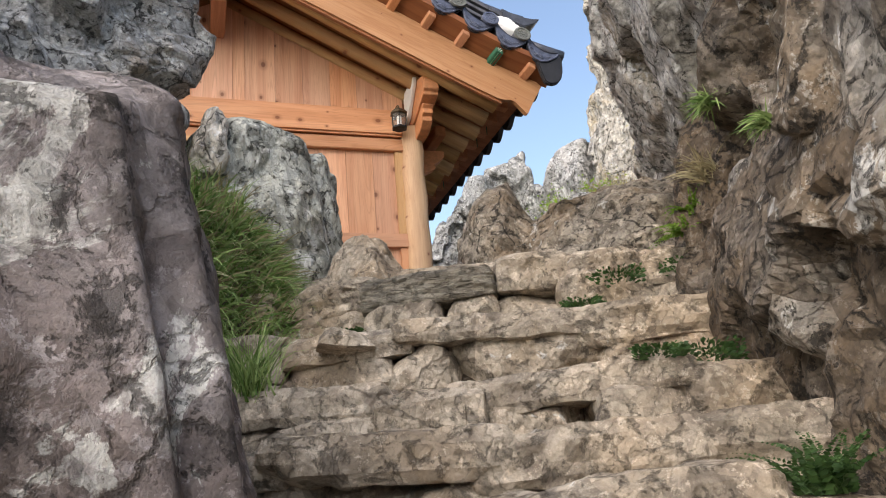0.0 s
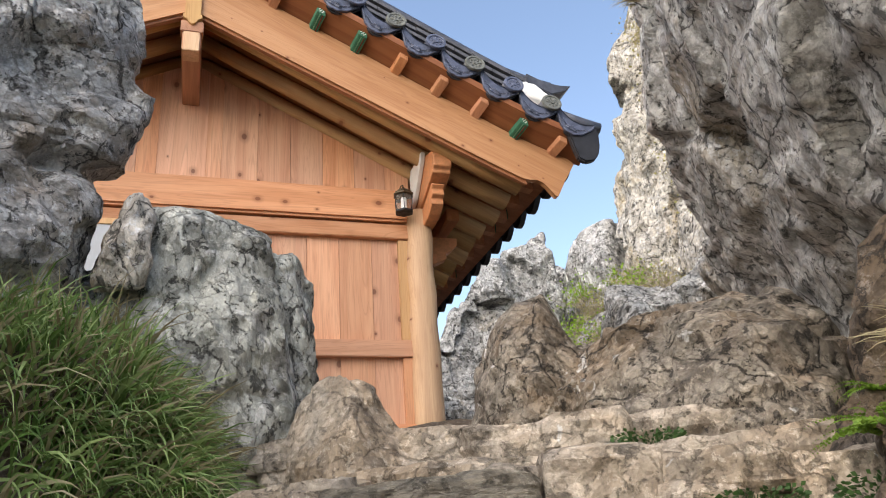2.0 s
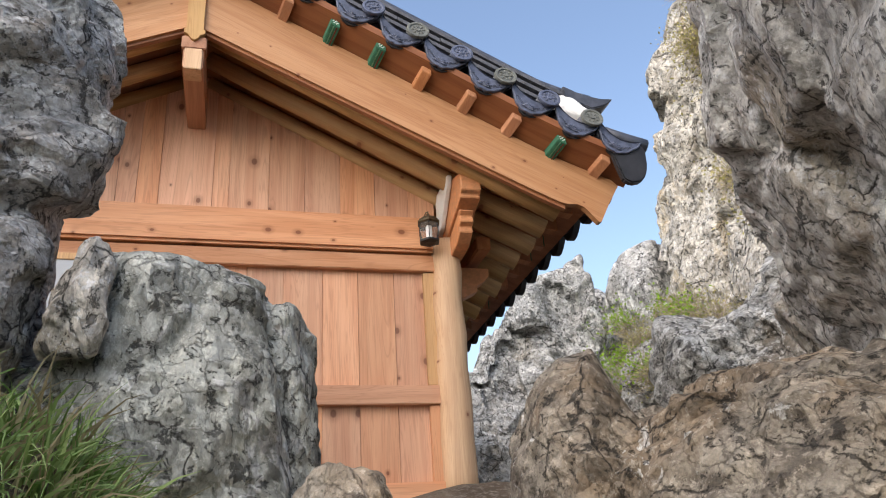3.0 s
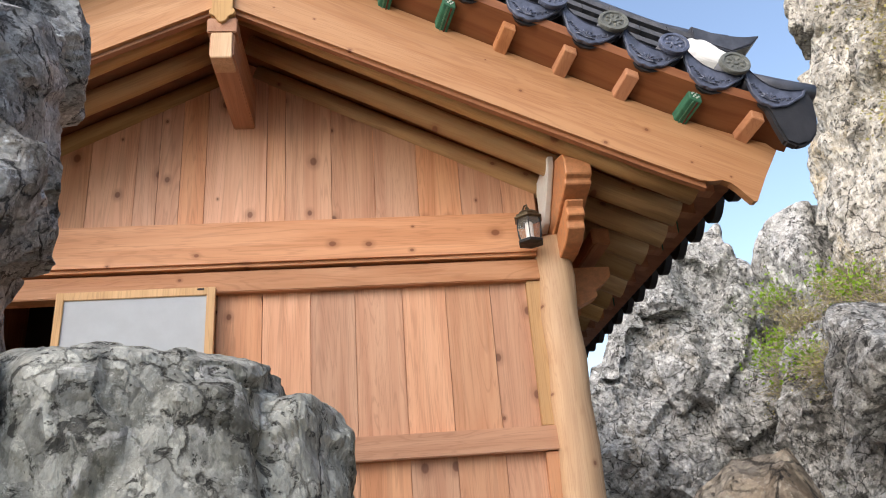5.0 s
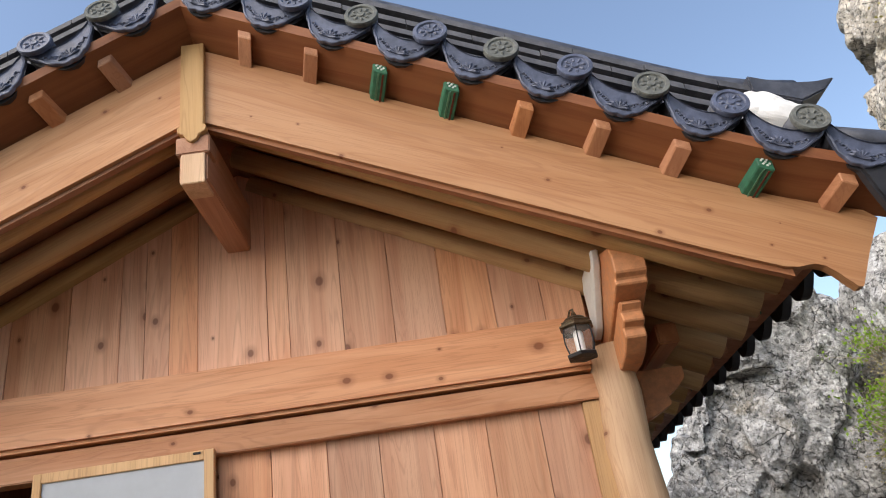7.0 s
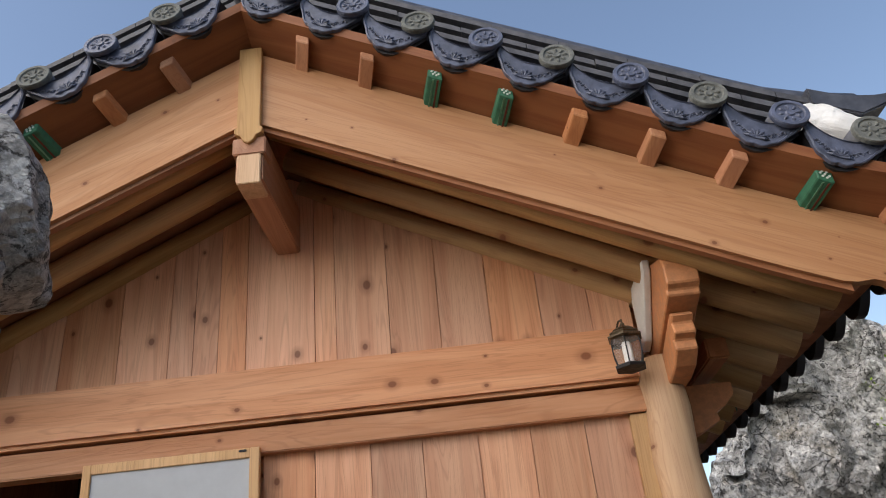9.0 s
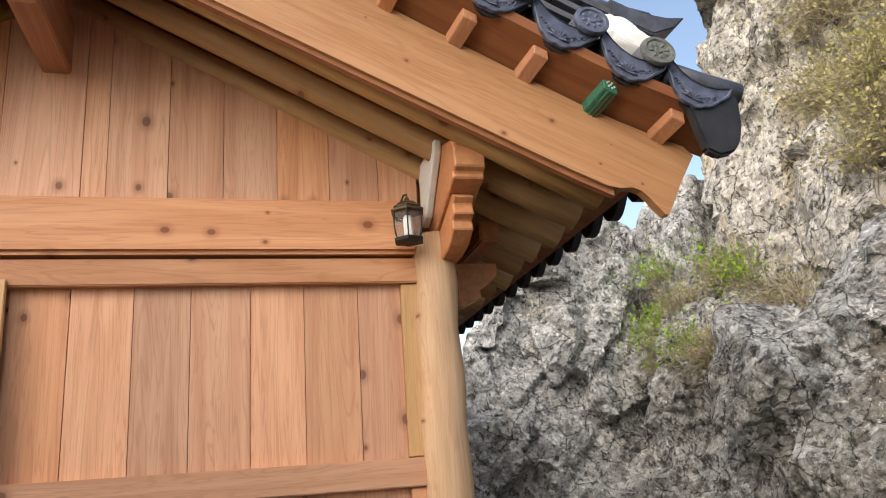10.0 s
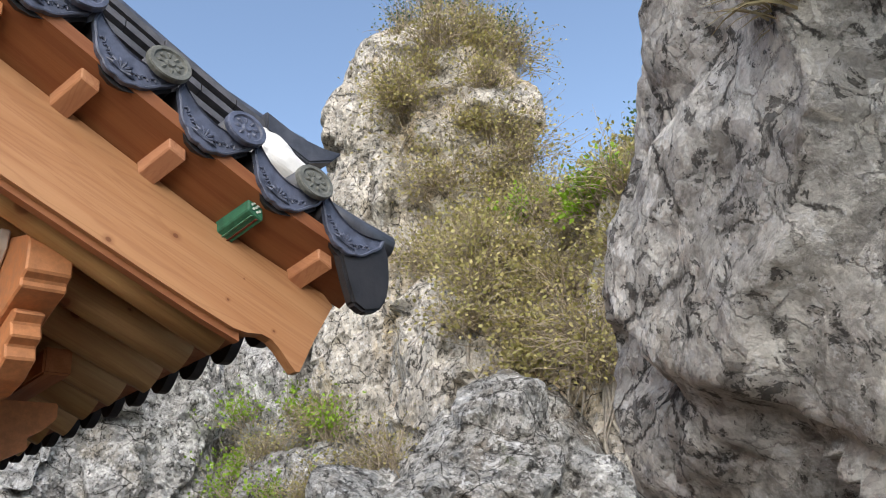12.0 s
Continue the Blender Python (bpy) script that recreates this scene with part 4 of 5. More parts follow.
def drip_plate(u, side, parent):
    """A scalloped eave tile with a raised rim and a lotus."""
    al = math.atan(0.508) * side
    up, along_ = Vector((math.sin(al), 0, math.cos(al))), Vector((math.cos(al), 0, -math.sin(al)))
    c = Vector((side_x(u, side), -1.045, verge(u) + 0.005))

    def outline(k, grow):
        pts = []
        for i in range(13):
            f = -1 + i / 6
            pts.append((0.178 * f * grow, 0.140 - 0.062 * (1 - f * f) - (1 - grow) * 0.06))
        for i in range(21):
            f = 1 - i / 10
            lob = 0.008 * abs(math.sin(f * math.pi * 2.5))
            pts.append((0.174 * f * grow, (-0.052 + 0.150 * abs(f) ** 2.2 - lob + (1 - grow) * 0.07)))
        return pts

    def at(a, b, d):
        return c + along_ * a + up * b + Vector((0, -d, 0))

    bm = bmesh.new()
    rings = [[bm.verts.new(at(a, b, d)) for a, b in outline(0, g)] for g, d in ((1.0, -0.02), (1.0, 0.0), (0.95, 0.003), (0.91, -0.005))]
    n = len(rings[0])
    for r0, r1 in zip(rings, rings[1:]):
        for k in range(n):
            bm.faces.new((r0[k], r0[(k + 1) % n], r1[(k + 1) % n], r1[k]))
    bm.faces.new(rings[0][::-1])
    bm.faces.new(rings[-1])
    for k in range(7):
        f = (k - 3) * 0.48
        tube([at(0, -0.018, -0.003), at(0.036 * math.sin(f), -0.018 + 0.03 * math.cos(f), 0.003), at(0.06 * math.sin(f), -0.018 + 0.052 * math.cos(f), -0.004)], [0.003, 0.0075, 0.002], 6, bm)
    for sgn in (-1, 1):
        for q in range(3):
            a0 = 0.055 + 0.026 * q
            ring = [at(sgn * (a0 + 0.012 * math.cos(1.1 * j)), 0.005 + 0.017 * q + 0.010 * math.sin(1.1 * j), -0.002) for j in range(5)]
            tube(ring, [0.004, 0.005, 0.005, 0.004, 0.002], 5, bm)
        for q in (0, 2):
            tube([at(sgn * (0.06 + 0.018 * q), 0.015 + 0.012 * q, 0.0), at(sgn * (0.068 + 0.02 * q), 0.028 + 0.012 * q, 0.002)], [0.004, 0.002], 6, bm)
    bmesh.ops.recalc_face_normals(bm, faces=bm.faces[:])
    part("drip_tile", bm, TILE_FACE, parent)
    # the trough tile behind it
    bm = bmesh.new()
    a0 = [bm.verts.new(at(0.172 * f, 0.10 - 0.15 * (1 - f * f), -0.03)) for f in [-1 + i / 4 for i in range(9)]]
    a1 = [bm.verts.new(v.co + Vector((0, 0.12, 0.06))) for v in a0]
    a2 = [bm.verts.new(v.co + Vector((0, 0.0, -0.022))) for v in a0]
    a3 = [bm.verts.new(v.co + Vector((0, 0.0, -0.022))) for v in a1]
    for r0, r1 in ((a0, a1), (a1, a3), (a3, a2), (a2, a0)):
        for k in range(8):
            bm.faces.new((r0[k], r0[k + 1], r1[k + 1], r1[k]))
    bmesh.ops.recalc_face_normals(bm, faces=bm.faces[:])
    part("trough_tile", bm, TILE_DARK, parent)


def disc_tile(u, side, parent, mossy):
    c = Vector((side_x(u, side), -1.06, verge(u) + 0.165))
    bm = bmesh.new()
    prof = [(0.0, 0.012), (0.016, 0.014), (0.022, 0.006), (0.060, 0.006), (0.066, 0.014), (0.082, 0.014), (0.086, 0.006), (0.086, -0.016), (0.06, -0.016)]
    n = 24
    rings = []
    for r, d in prof:
        rings.append([bm.verts.new(c + Vector((r * math.cos(2 * math.pi * k / n), -d - 0.25 * r * math.sin(2 * math.pi * k / n) * -1, r * math.sin(2 * math.pi * k / n)))) for k in range(n)] if r else [bm.verts.new(c + Vector((0, -d, 0)))])
    for k in range(n):
        bm.faces.new((rings[0][0], rings[1][k], rings[1][(k + 1) % n]))
    for r0, r1 in zip(rings[1:], rings[2:]):
        for k in range(n):
            bm.faces.new((r0[k], r1[k], r1[(k + 1) % n], r0[(k + 1) % n]))
    bm.faces.new(rings[-1])
    for k in range(8):
        a = k * math.pi / 4
        d = Vector((math.cos(a), 0.25 * math.sin(a), math.sin(a)))
        tube([c + d * 0.026 + Vector((0, -0.006, 0)), c + d * 0.042 + Vector((0, -0.006, 0)), c + d * 0.057 + Vector((0, -0.003, 0))], [0.004, 0.009, 0.003], 6, bm)
    bmesh.ops.recalc_face_normals(bm, faces=bm.faces[:])
    part("disc_tile", bm, TILE_MOSSY if mossy else TILE_FACE, parent, "weathered grey-green disc tile" if mossy else "")
    bm = tube([c + Vector((0, 0.03, 0)), c + Vector((0, 0.42, 0.03))], 0.078, 16)
    part("cover_tile", bm, TILE, parent, smooth=True)


def build_tiles():
    for side, n in ((1, 9), (-1, 9)):
        for k in range(n):
            disc_tile((0.275 + 0.326 * k) if side > 0 else 0.39 + 0.326 * k, side, roof, k in ((2, 4, 6, 8) if side > 0 else (0, 2, 4)))
        for k in range(n + 1):
            drip_plate((0.11 + 0.326 * k) if side > 0 else 0.225 + 0.326 * k, side, roof)
    disc_tile(0.0, 1, roof, False)
    for side in (1, -1):
        # stacked ridge down the verge, in thin courses
        for q in range(5):
            lo = 0.135 + 0.080 * q
            cuts = [0.0] + [0.33 * k + (0.16 if q % 2 else 0.0) for k in range(1, 9)] + [2.86 + 0.02 * q]
            for a, b in zip(cuts, cuts[1:]):
                if b - a < 0.05:
                    continue
                dy = 0.006 * ((q * 7 + int(a * 10)) % 3)
                part("ridge_course", slope_strip(a, b - 0.004, lambda u, lo=lo: lo, lambda u, lo=lo: lo + 0.034, -0.885 + 0.008 * q + dy, -0.52 - 0.012 * q, side, 2), TILE_COURSE, roof)
        # near-black core: shade in the gaps between courses comes from its colour
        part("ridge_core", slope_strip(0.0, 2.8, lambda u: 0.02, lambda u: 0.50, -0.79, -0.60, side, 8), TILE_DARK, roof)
        pts = [(side_x(u, side), -0.71, verge(u) + 0.52 + max(0, u - 2.7) * 0.18) for u in [3.05 * k / 14 for k in range(15)]]
        part("ridge_cover", tube(pts, 0.085, 14), TILE, roof, smooth=True)
        # upturned end tile
        o = [(side_x(2.78, side), verge(2.78) + 0.44), (side_x(3.0, side), verge(3.0) + 0.43), (side_x(3.13, side), verge(3.13) + 0.52), (side_x(3.20, side), verge(3.2) + 0.61), (side_x(3.10, side), verge(3.1) + 0.57), (side_x(2.95, side), verge(2.95) + 0.535), (side_x(2.78, side), verge(2.78) + 0.54)]
        part("ridge_end_tile", prism(o, -0.87, -0.58, 0.008), TILE, roof, "upturned blue-black end tile")
        # lime plaster plug
        lump = rock("plaster_plug", (side_x(2.83, side), -0.86, verge(2.83) + 0.30), (0.40, 0.20, 0.27), (0, 26 * side, 0), 77, 0.02, PLASTER, "white lime plaster plug", rough=0.5, chips=7, chip=0.9, round_=4.0, parent=roof)
        # cover tiles and trough tiles of the main slope, with eave ends
        for k in range(17):
            yy = -0.36 + 0.34 * k
            pts = [(side_x(u, side), yy, verge(u) + 0.07) for u in [0.1 + (EAVE_U - 0.1) * j / 10 for j in range(11)]]
            part("tile_row", tube(pts, 0.075, 10), TILE, roof, smooth=True)
            if side > 0:
                x = side_x(EAVE_U + 0.03, side)
                part("eave_disc", tube([(x, yy, verge(EAVE_U) + 0.07), (x + 0.035, yy, verge(EAVE_U) + 0.06)], 0.085, 16), TILE_DARK, roof)
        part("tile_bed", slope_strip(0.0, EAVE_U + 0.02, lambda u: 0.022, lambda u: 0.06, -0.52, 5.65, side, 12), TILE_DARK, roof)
        if side > 0:
            for k in range(1, 19):
                yy = -0.87 + 0.34 * k
                x, v = side_x(EAVE_U + 0.05, side), verge(EAVE_U)
                bm = bmesh.new()
                o = []
                for i in range(9):
                    f = -1 + i / 4
                    o.append((yy + 0.165 * f, v + 0.06 - 0.05 * (1 - f * f)))
                for i in range(13):
                    f = 1 - i / 6
                    o.append((yy + 0.16 * f, v - 0.19 + 0.17 * abs(f) ** 2.2))
                a = [bm.verts.new((x - 0.10 * (v + 0.06 - zz), y2, zz)) for y2, zz in o]
                b = [bm.verts.new((x - 0.10 * (v + 0.06 - zz) + 0.055, y2, zz)) for y2, zz in o]
                bm.faces.new(a)
                bm.faces.new(b[::-1])
                for i in range(len(a)):
                    bm.faces.new((a[i], b[i], b[(i + 1) % len(a)], a[(i + 1) % len(a)]))
                bmesh.ops.recalc_face_normals(bm, faces=bm.faces[:])
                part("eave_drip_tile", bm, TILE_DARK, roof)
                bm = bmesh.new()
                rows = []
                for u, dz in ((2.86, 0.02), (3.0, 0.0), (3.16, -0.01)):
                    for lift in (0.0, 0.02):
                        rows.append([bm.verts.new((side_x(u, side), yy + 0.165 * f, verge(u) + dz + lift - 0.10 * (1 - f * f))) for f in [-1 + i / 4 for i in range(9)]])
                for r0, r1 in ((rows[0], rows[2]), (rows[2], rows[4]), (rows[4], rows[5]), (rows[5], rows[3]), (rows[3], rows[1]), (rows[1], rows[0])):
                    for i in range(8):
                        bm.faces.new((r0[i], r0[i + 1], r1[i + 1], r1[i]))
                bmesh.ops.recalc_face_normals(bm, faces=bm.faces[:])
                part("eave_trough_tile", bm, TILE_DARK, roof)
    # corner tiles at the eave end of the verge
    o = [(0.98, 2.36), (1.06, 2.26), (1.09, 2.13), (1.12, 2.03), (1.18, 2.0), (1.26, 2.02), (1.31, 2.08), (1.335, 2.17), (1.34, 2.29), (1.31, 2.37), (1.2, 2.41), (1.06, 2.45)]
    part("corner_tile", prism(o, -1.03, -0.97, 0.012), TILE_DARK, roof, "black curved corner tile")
    part("corner_cover", tube([(0.98, -0.98, 2.45), (1.2, -0.98, 2.39), (1.37, -0.98, 2.35)], 0.06, 14), TILE, roof, smooth=True)
    part("main_ridge", box(RIDGE - 0.16, RIDGE + 0.16, -0.45, 5.6, 3.85, 4.28, 0.02), TILE, roof)


build_tiles()


def build_bracket():
    """Carved plate end above the post, with a scrolled arm below it."""
    def carved(outline, x0, x1, name, material=CARVED, label="carved larch bracket end"):
        bm = bmesh.new()
        a = [bm.verts.new((x0, y, z)) for y, z in outline]
        b = [bm.verts.new((x1, y, z)) for y, z in outline]
        bm.faces.new(a)
        bm.faces.new(b[::-1])
        for i in range(len(a)):
            bm.faces.new((a[i], b[i], b[(i + 1) % len(a)], a[(i + 1) % len(a)]))
        bmesh.ops.recalc_face_normals(bm, faces=bm.faces[:])
        bmesh.ops.bevel(bm, geom=bm.edges[:], offset=0.007, segments=1, affect="EDGES")
        return part(name, bm, material, shrine, label)
    carved([(0.05, 2.32), (-0.34, 2.32), (-0.57, 2.25), (-0.60, 2.20), (-0.60, 2.10), (-0.56, 2.08), (-0.56, 2.05), (-0.50, 2.035), (-0.05, 1.89), (0.05, 1.89)], 0.0, 0.16, "bracket_head")
    carved([(0.05, 1.91), (-0.05, 1.88), (-0.44, 2.01), (-0.48, 1.985), (-0.44, 1.955), (-0.46, 1.90), (-0.41, 1.88), (-0.42, 1.83), (-0.32, 1.775), (-0.18, 1.75), (0.05, 1.75)], 0.018, 0.125, "bracket_arm")
    carved([(0.0, 2.33), (-0.40, 2.33), (-0.38, 2.26), (-0.10, 2.0), (0.0, 1.97)], -0.045, -0.004, "plaster_fill", PLASTER, "white plaster beside the bracket")
    part("eave_plate", box(-0.07, 0.08, 0.09, 4.9, 2.0, 2.36, 0.01), WOOD_Y, shrine)
    for k in range(5):
        yy = 0.9 + k * 0.85
        part("bracket_block", prism([(0.05, 1.75), (0.25, 1.80), (0.42, 1.92), (0.42, 2.0), (0.05, 2.0)], yy - 0.07, yy + 0.07, 0.006), WOOD_Y, shrine)
    for k in range(5):
        yy = 0.42 + k * 0.85
        part("corbel", prism([(0.05, 1.58), (0.26, 1.60), (0.38, 1.66), (0.37, 1.71), (0.43, 1.74), (0.49, 1.80), (0.49, 1.87), (0.05, 1.87)], yy - 0.06, yy + 0.06, 0.006), CARVED, shrine, "carved cloud-shaped corbel under the eave")
    part("eave_beam", box(0.06, 0.17, 0.1, 4.9, 1.60, 1.76, 0.01), WOOD_Y, shrine)
    part("eave_purlin", box(0.32, 0.44, 0.1, 4.9, 1.93, 2.05, 0.01), WOOD_Y, shrine)


build_bracket()


def build_lantern():
    x, y = -0.165, -0.20
    K, KR = 1.12, 1.42
    lan = place("wall_lantern", x, y, 1.85, "small bronze wall lantern with smoky glass beside the post", "lantern")
    n = 6

    def up(z):
        return 1.82 + K * (z - 1.865)

    def ring_tube(prof, name, m, label="", smooth=False):
        bm = bmesh.new()
        rings = [[bm.verts.new((x + KR * r * math.cos(2 * math.pi * k / n + 0.3), y + KR * r * math.sin(2 * math.pi * k / n + 0.3), up(z))) for k in range(n)] for r, z in prof]
        for r0, r1 in zip(rings, rings[1:]):
            for k in range(n):
                bm.faces.new((r0[k], r0[(k + 1) % n], r1[(k + 1) % n], r1[k]))
        bm.faces.new(rings[0][::-1])
        bm.faces.new(rings[-1])
        return part(name, bm, m, lan, label, smooth)
    ring_tube([(0.03, 1.865), (0.058, 1.872), (0.06, 1.885), (0.05, 1.892)], "base", IRON)
    glass = ring_tube([(0.046, 1.893), (0.056, 1.94), (0.056, 1.985), (0.050, 2.015)], "glass", GLASS, "smoky glass panes")
    glass.visible_shadow = False
    ring_tube([(0.056, 2.012), (0.068, 2.018), (0.068, 2.026), (0.060, 2.030), (0.056, 2.036), (0.058, 2.042), (0.044, 2.052), (0.040, 2.06), (0.026, 2.072), (0.012, 2.078), (0.008, 2.095)], "cap", BRONZE, "bronze pagoda cap")
    for k in range(n):
        a = 2 * math.pi * k / n + 0.3
        c, s_ = math.cos(a), math.sin(a)
        part("rib", tube([(x + KR * r * c, y + KR * r * s_, up(z)) for r, z in ((0.048, 1.89), (0.058, 1.94), (0.058, 1.985), (0.052, 2.017))], 0.0035, 6), IRON, lan)
    part("bulb", tube([(x, y, up(1.893)), (x, y, up(1.90)), (x, y, up(1.99)), (x, y, up(2.0))], [0.021, 0.022, 0.022, 0.015], 14), CANDLE, lan, "white tube bulb", True)
    part("hook", tube([(x, y, up(2.095)), (x, y, up(2.11)), (x - 0.01, y + 0.03, up(2.115)), (x - 0.02, y + 0.05, up(2.09)), (x - 0.02, y + 0.075, up(2.03))], 0.006, 8), BRONZE, lan)
    part("wall_plate", box(x - 0.045, x + 0.005, -0.115, -0.10, 1.97, 2.07, 0.004), BRONZE, lan)


build_lantern()


# ---- plants ----
def surface(names):
    w = np.concatenate([a for n, a, b in SURFACE if n in names])
    nn = np.concatenate([b for n, a, b in SURFACE if n in names])
    return w, nn


ALL_W, ALL_N = surface({n for n, a, b in SURFACE})


def snap(p):
    """The rock surface point nearest to p, and the way out of it."""
    k = int(((ALL_W - np.array(p)) ** 2).sum(1).argmin())
    return Vector(ALL_W[k]), Vector(ALL_N[k])


def mesh_of(name, verts, faces, material, parent=None, label=""):
    me = bpy.data.meshes.new(name)
    me.from_pydata(verts, [], faces)
    me.materials.append(material)
    ob = new(name, me)
    if parent:
        hang(ob, parent)
    if label:
        ob["label"] = label
    return ob


def blade(verts, faces, root, way, length, width, droop, rng, n=4):
    """A thin bent leaf blade."""
    side = way.cross(Vector((rng.uniform(-1, 1), rng.uniform(-1, 1), rng.uniform(-0.3, 0.3)))).normalized()
    base = len(verts)
    p, d = Vector(root), Vector(way).normalized()
    for k in range(n + 1):
        w = width * (1 - (k / n) ** 1.6) * 0.5 + 0.0004
        verts.append(tuple(p - side * w))
        verts.append(tuple(p + side * w))
        p = p + d * (length / n)
        d = (d + Vector((0, 0, -droop))).normalized()
    for k in range(n):
        a = base + 2 * k
        faces.append((a, a + 1, a + 3, a + 2))


def grass_patch(name, roots, count, length, material, seed, label, lean=0.8, droop=0.55, width=0.0115):
    rng = random.Random(seed)
    v, f = [], []
    for _ in range(count):
        p, n = roots[rng.randrange(len(roots))]
        way = (Vector(n) * lean + Vector((rng.uniform(-0.5, 0.5), rng.uniform(-0.5, 0.5), rng.uniform(0.5, 1.0)))).normalized()
        blade(v, f, Vector(p) + Vector((rng.uniform(-0.03, 0.03), rng.uniform(-0.03, 0.03), -0.01)), way, length * rng.uniform(0.5, 1.2), width * rng.uniform(0.6, 1.3), droop * rng.uniform(0.5, 1.6), rng)
    ob = mesh_of(name, v, f, material)
    return tagged(ob, label, "grass", kind="stuff")


def tuft(x, y, z, count, length, material, seed, label="", name="grass_tuft", droop=0.25, width=0.006):
    """A grass tuft rooted on the rock nearest to the place."""
    p, n = snap((x, y, z))
    rng = random.Random(seed)
    v, f = [], []
    for _ in range(count):
        way = (n * 0.7 + Vector((rng.uniform(-0.7, 0.7), rng.uniform(-0.7, 0.7), rng.uniform(0.2, 1.0)))).normalized()
        blade(v, f, Vector((rng.gauss(0, length * 0.14), rng.gauss(0, length * 0.14), rng.gauss(0, length * 0.1))), way, length * rng.uniform(0.5, 1.1), width * rng.uniform(0.6, 1.3), droop * rng.uniform(0.5, 1.5), rng)
    ob = mesh_of(name, v, f, material)
    ob.location = p
    return tagged(ob, label, "grass tuft")


def leaf(v, f, p, out, size, rng):
    a = out.cross(Vector((rng.uniform(-1, 1), rng.uniform(-1, 1), rng.uniform(-1, 1)))).normalized()
    b = out * size
    k = len(v)
    m = p + b * 0.5
    v += [tuple(p), tuple(m + a * size * 0.32 + Vector((0, 0, size * 0.06))), tuple(p + b), tuple(m - a * size * 0.32 + Vector((0, 0, size * 0.06)))]
    f.append((k, k + 1, k + 2, k + 3))


def stems_and_leaves(at, out, radius, stems, leaves, leaf_size, rng, thick=0.006, rise=0.5, droop=0.1):
    tv, tf, lv, lf = [], [], [], []
    for _ in range(stems):
        p = Vector((rng.gauss(0, radius * 0.18), rng.gauss(0, radius * 0.18), rng.gauss(0, radius * 0.12)))
        d = (out * 0.6 + Vector((rng.uniform(-1, 1), rng.uniform(-1, 1), rng.uniform(-0.4, 1) + rise))).normalized()
        long = radius * rng.uniform(0.5, 1.15)
        n = 5
        ring0 = None
        for k in range(n + 1):
            r = thick * (1 - 0.8 * k / n)
            base = len(tv)
            s1 = d.orthogonal().normalized()
            s2 = d.cross(s1)
            for a in (0, 2.1, 4.2):
                tv.append(tuple(p + s1 * math.cos(a) * r + s2 * math.sin(a) * r))
            if ring0 is not None:
                for q in range(3):
                    tf.append((ring0 + q, ring0 + (q + 1) % 3, base + (q + 1) % 3, base + q))
            ring0 = base
            if k > 1:
                for _ in range(max(1, leaves // stems // 4)):
                    w = Vector((rng.uniform(-1, 1), rng.uniform(-1, 1), rng.uniform(-0.6, 0.9))).normalized()
                    leaf(lv, lf, p + w * rng.uniform(0, radius * 0.10), (w + d * 0.5).normalized(), leaf_size * rng.uniform(0.6, 1.3), rng)
            p = p + d * (long / n)
            d = (d + Vector((rng.uniform(-0.35, 0.35), rng.uniform(-0.35, 0.35), rng.uniform(-0.3, 0.25) - droop))).normalized()
    return tv, tf, lv, lf


def shrub(x, y, z, radius, stems, leaves, leaf_size, leaf_mat, seed, name, label, thick=0.006, rise=0.5, droop=0.1, group="", stem_mat=None):
    p, n = snap((x, y, z))
    e = place(name, *p, label, "shrub", group)
    tv, tf, lv, lf = stems_and_leaves(p, n, radius, stems, leaves, leaf_size, random.Random(seed), thick, rise, droop)
    off = np.array(p)
    mesh_of("twig_mass", (np.array(tv) + off).tolist(), tf, stem_mat or TWIG, e)
    if lv:
        mesh_of("foliage", (np.array(lv) + off).tolist(), lf, leaf_mat, e)


def fern(x, y, z, radius, fronds, seed, material, name, label):
    p, n = snap((x, y, z))
    rng = random.Random(seed)
    v, f = [], []
    for _ in range(fronds):
        a = rng.uniform(0, 6.28)
        d = (n * 0.5 + Vector((math.cos(a), math.sin(a), rng.uniform(0.3, 1.3)))).normalized()
        q = Vector((rng.gauss(0, 0.02), rng.gauss(0, 0.02), 0))
        long = radius * rng.uniform(0.6, 1.1)
        for k in range(20):
            side = d.cross(Vector((0, 0, 1))).normalized()
            for sg in (-1, 1):
                leaf(v, f, q, (side * sg + d * 0.5).normalized(), long * 0.15 * (1 - k / 22), rng)
            q = q + d * (long / 20)
            d = (d + Vector((0, 0, -0.06))).normalized()
    ob = mesh_of(name, v, f, material)
    ob.location = p
    return tagged(ob, label, "plant")


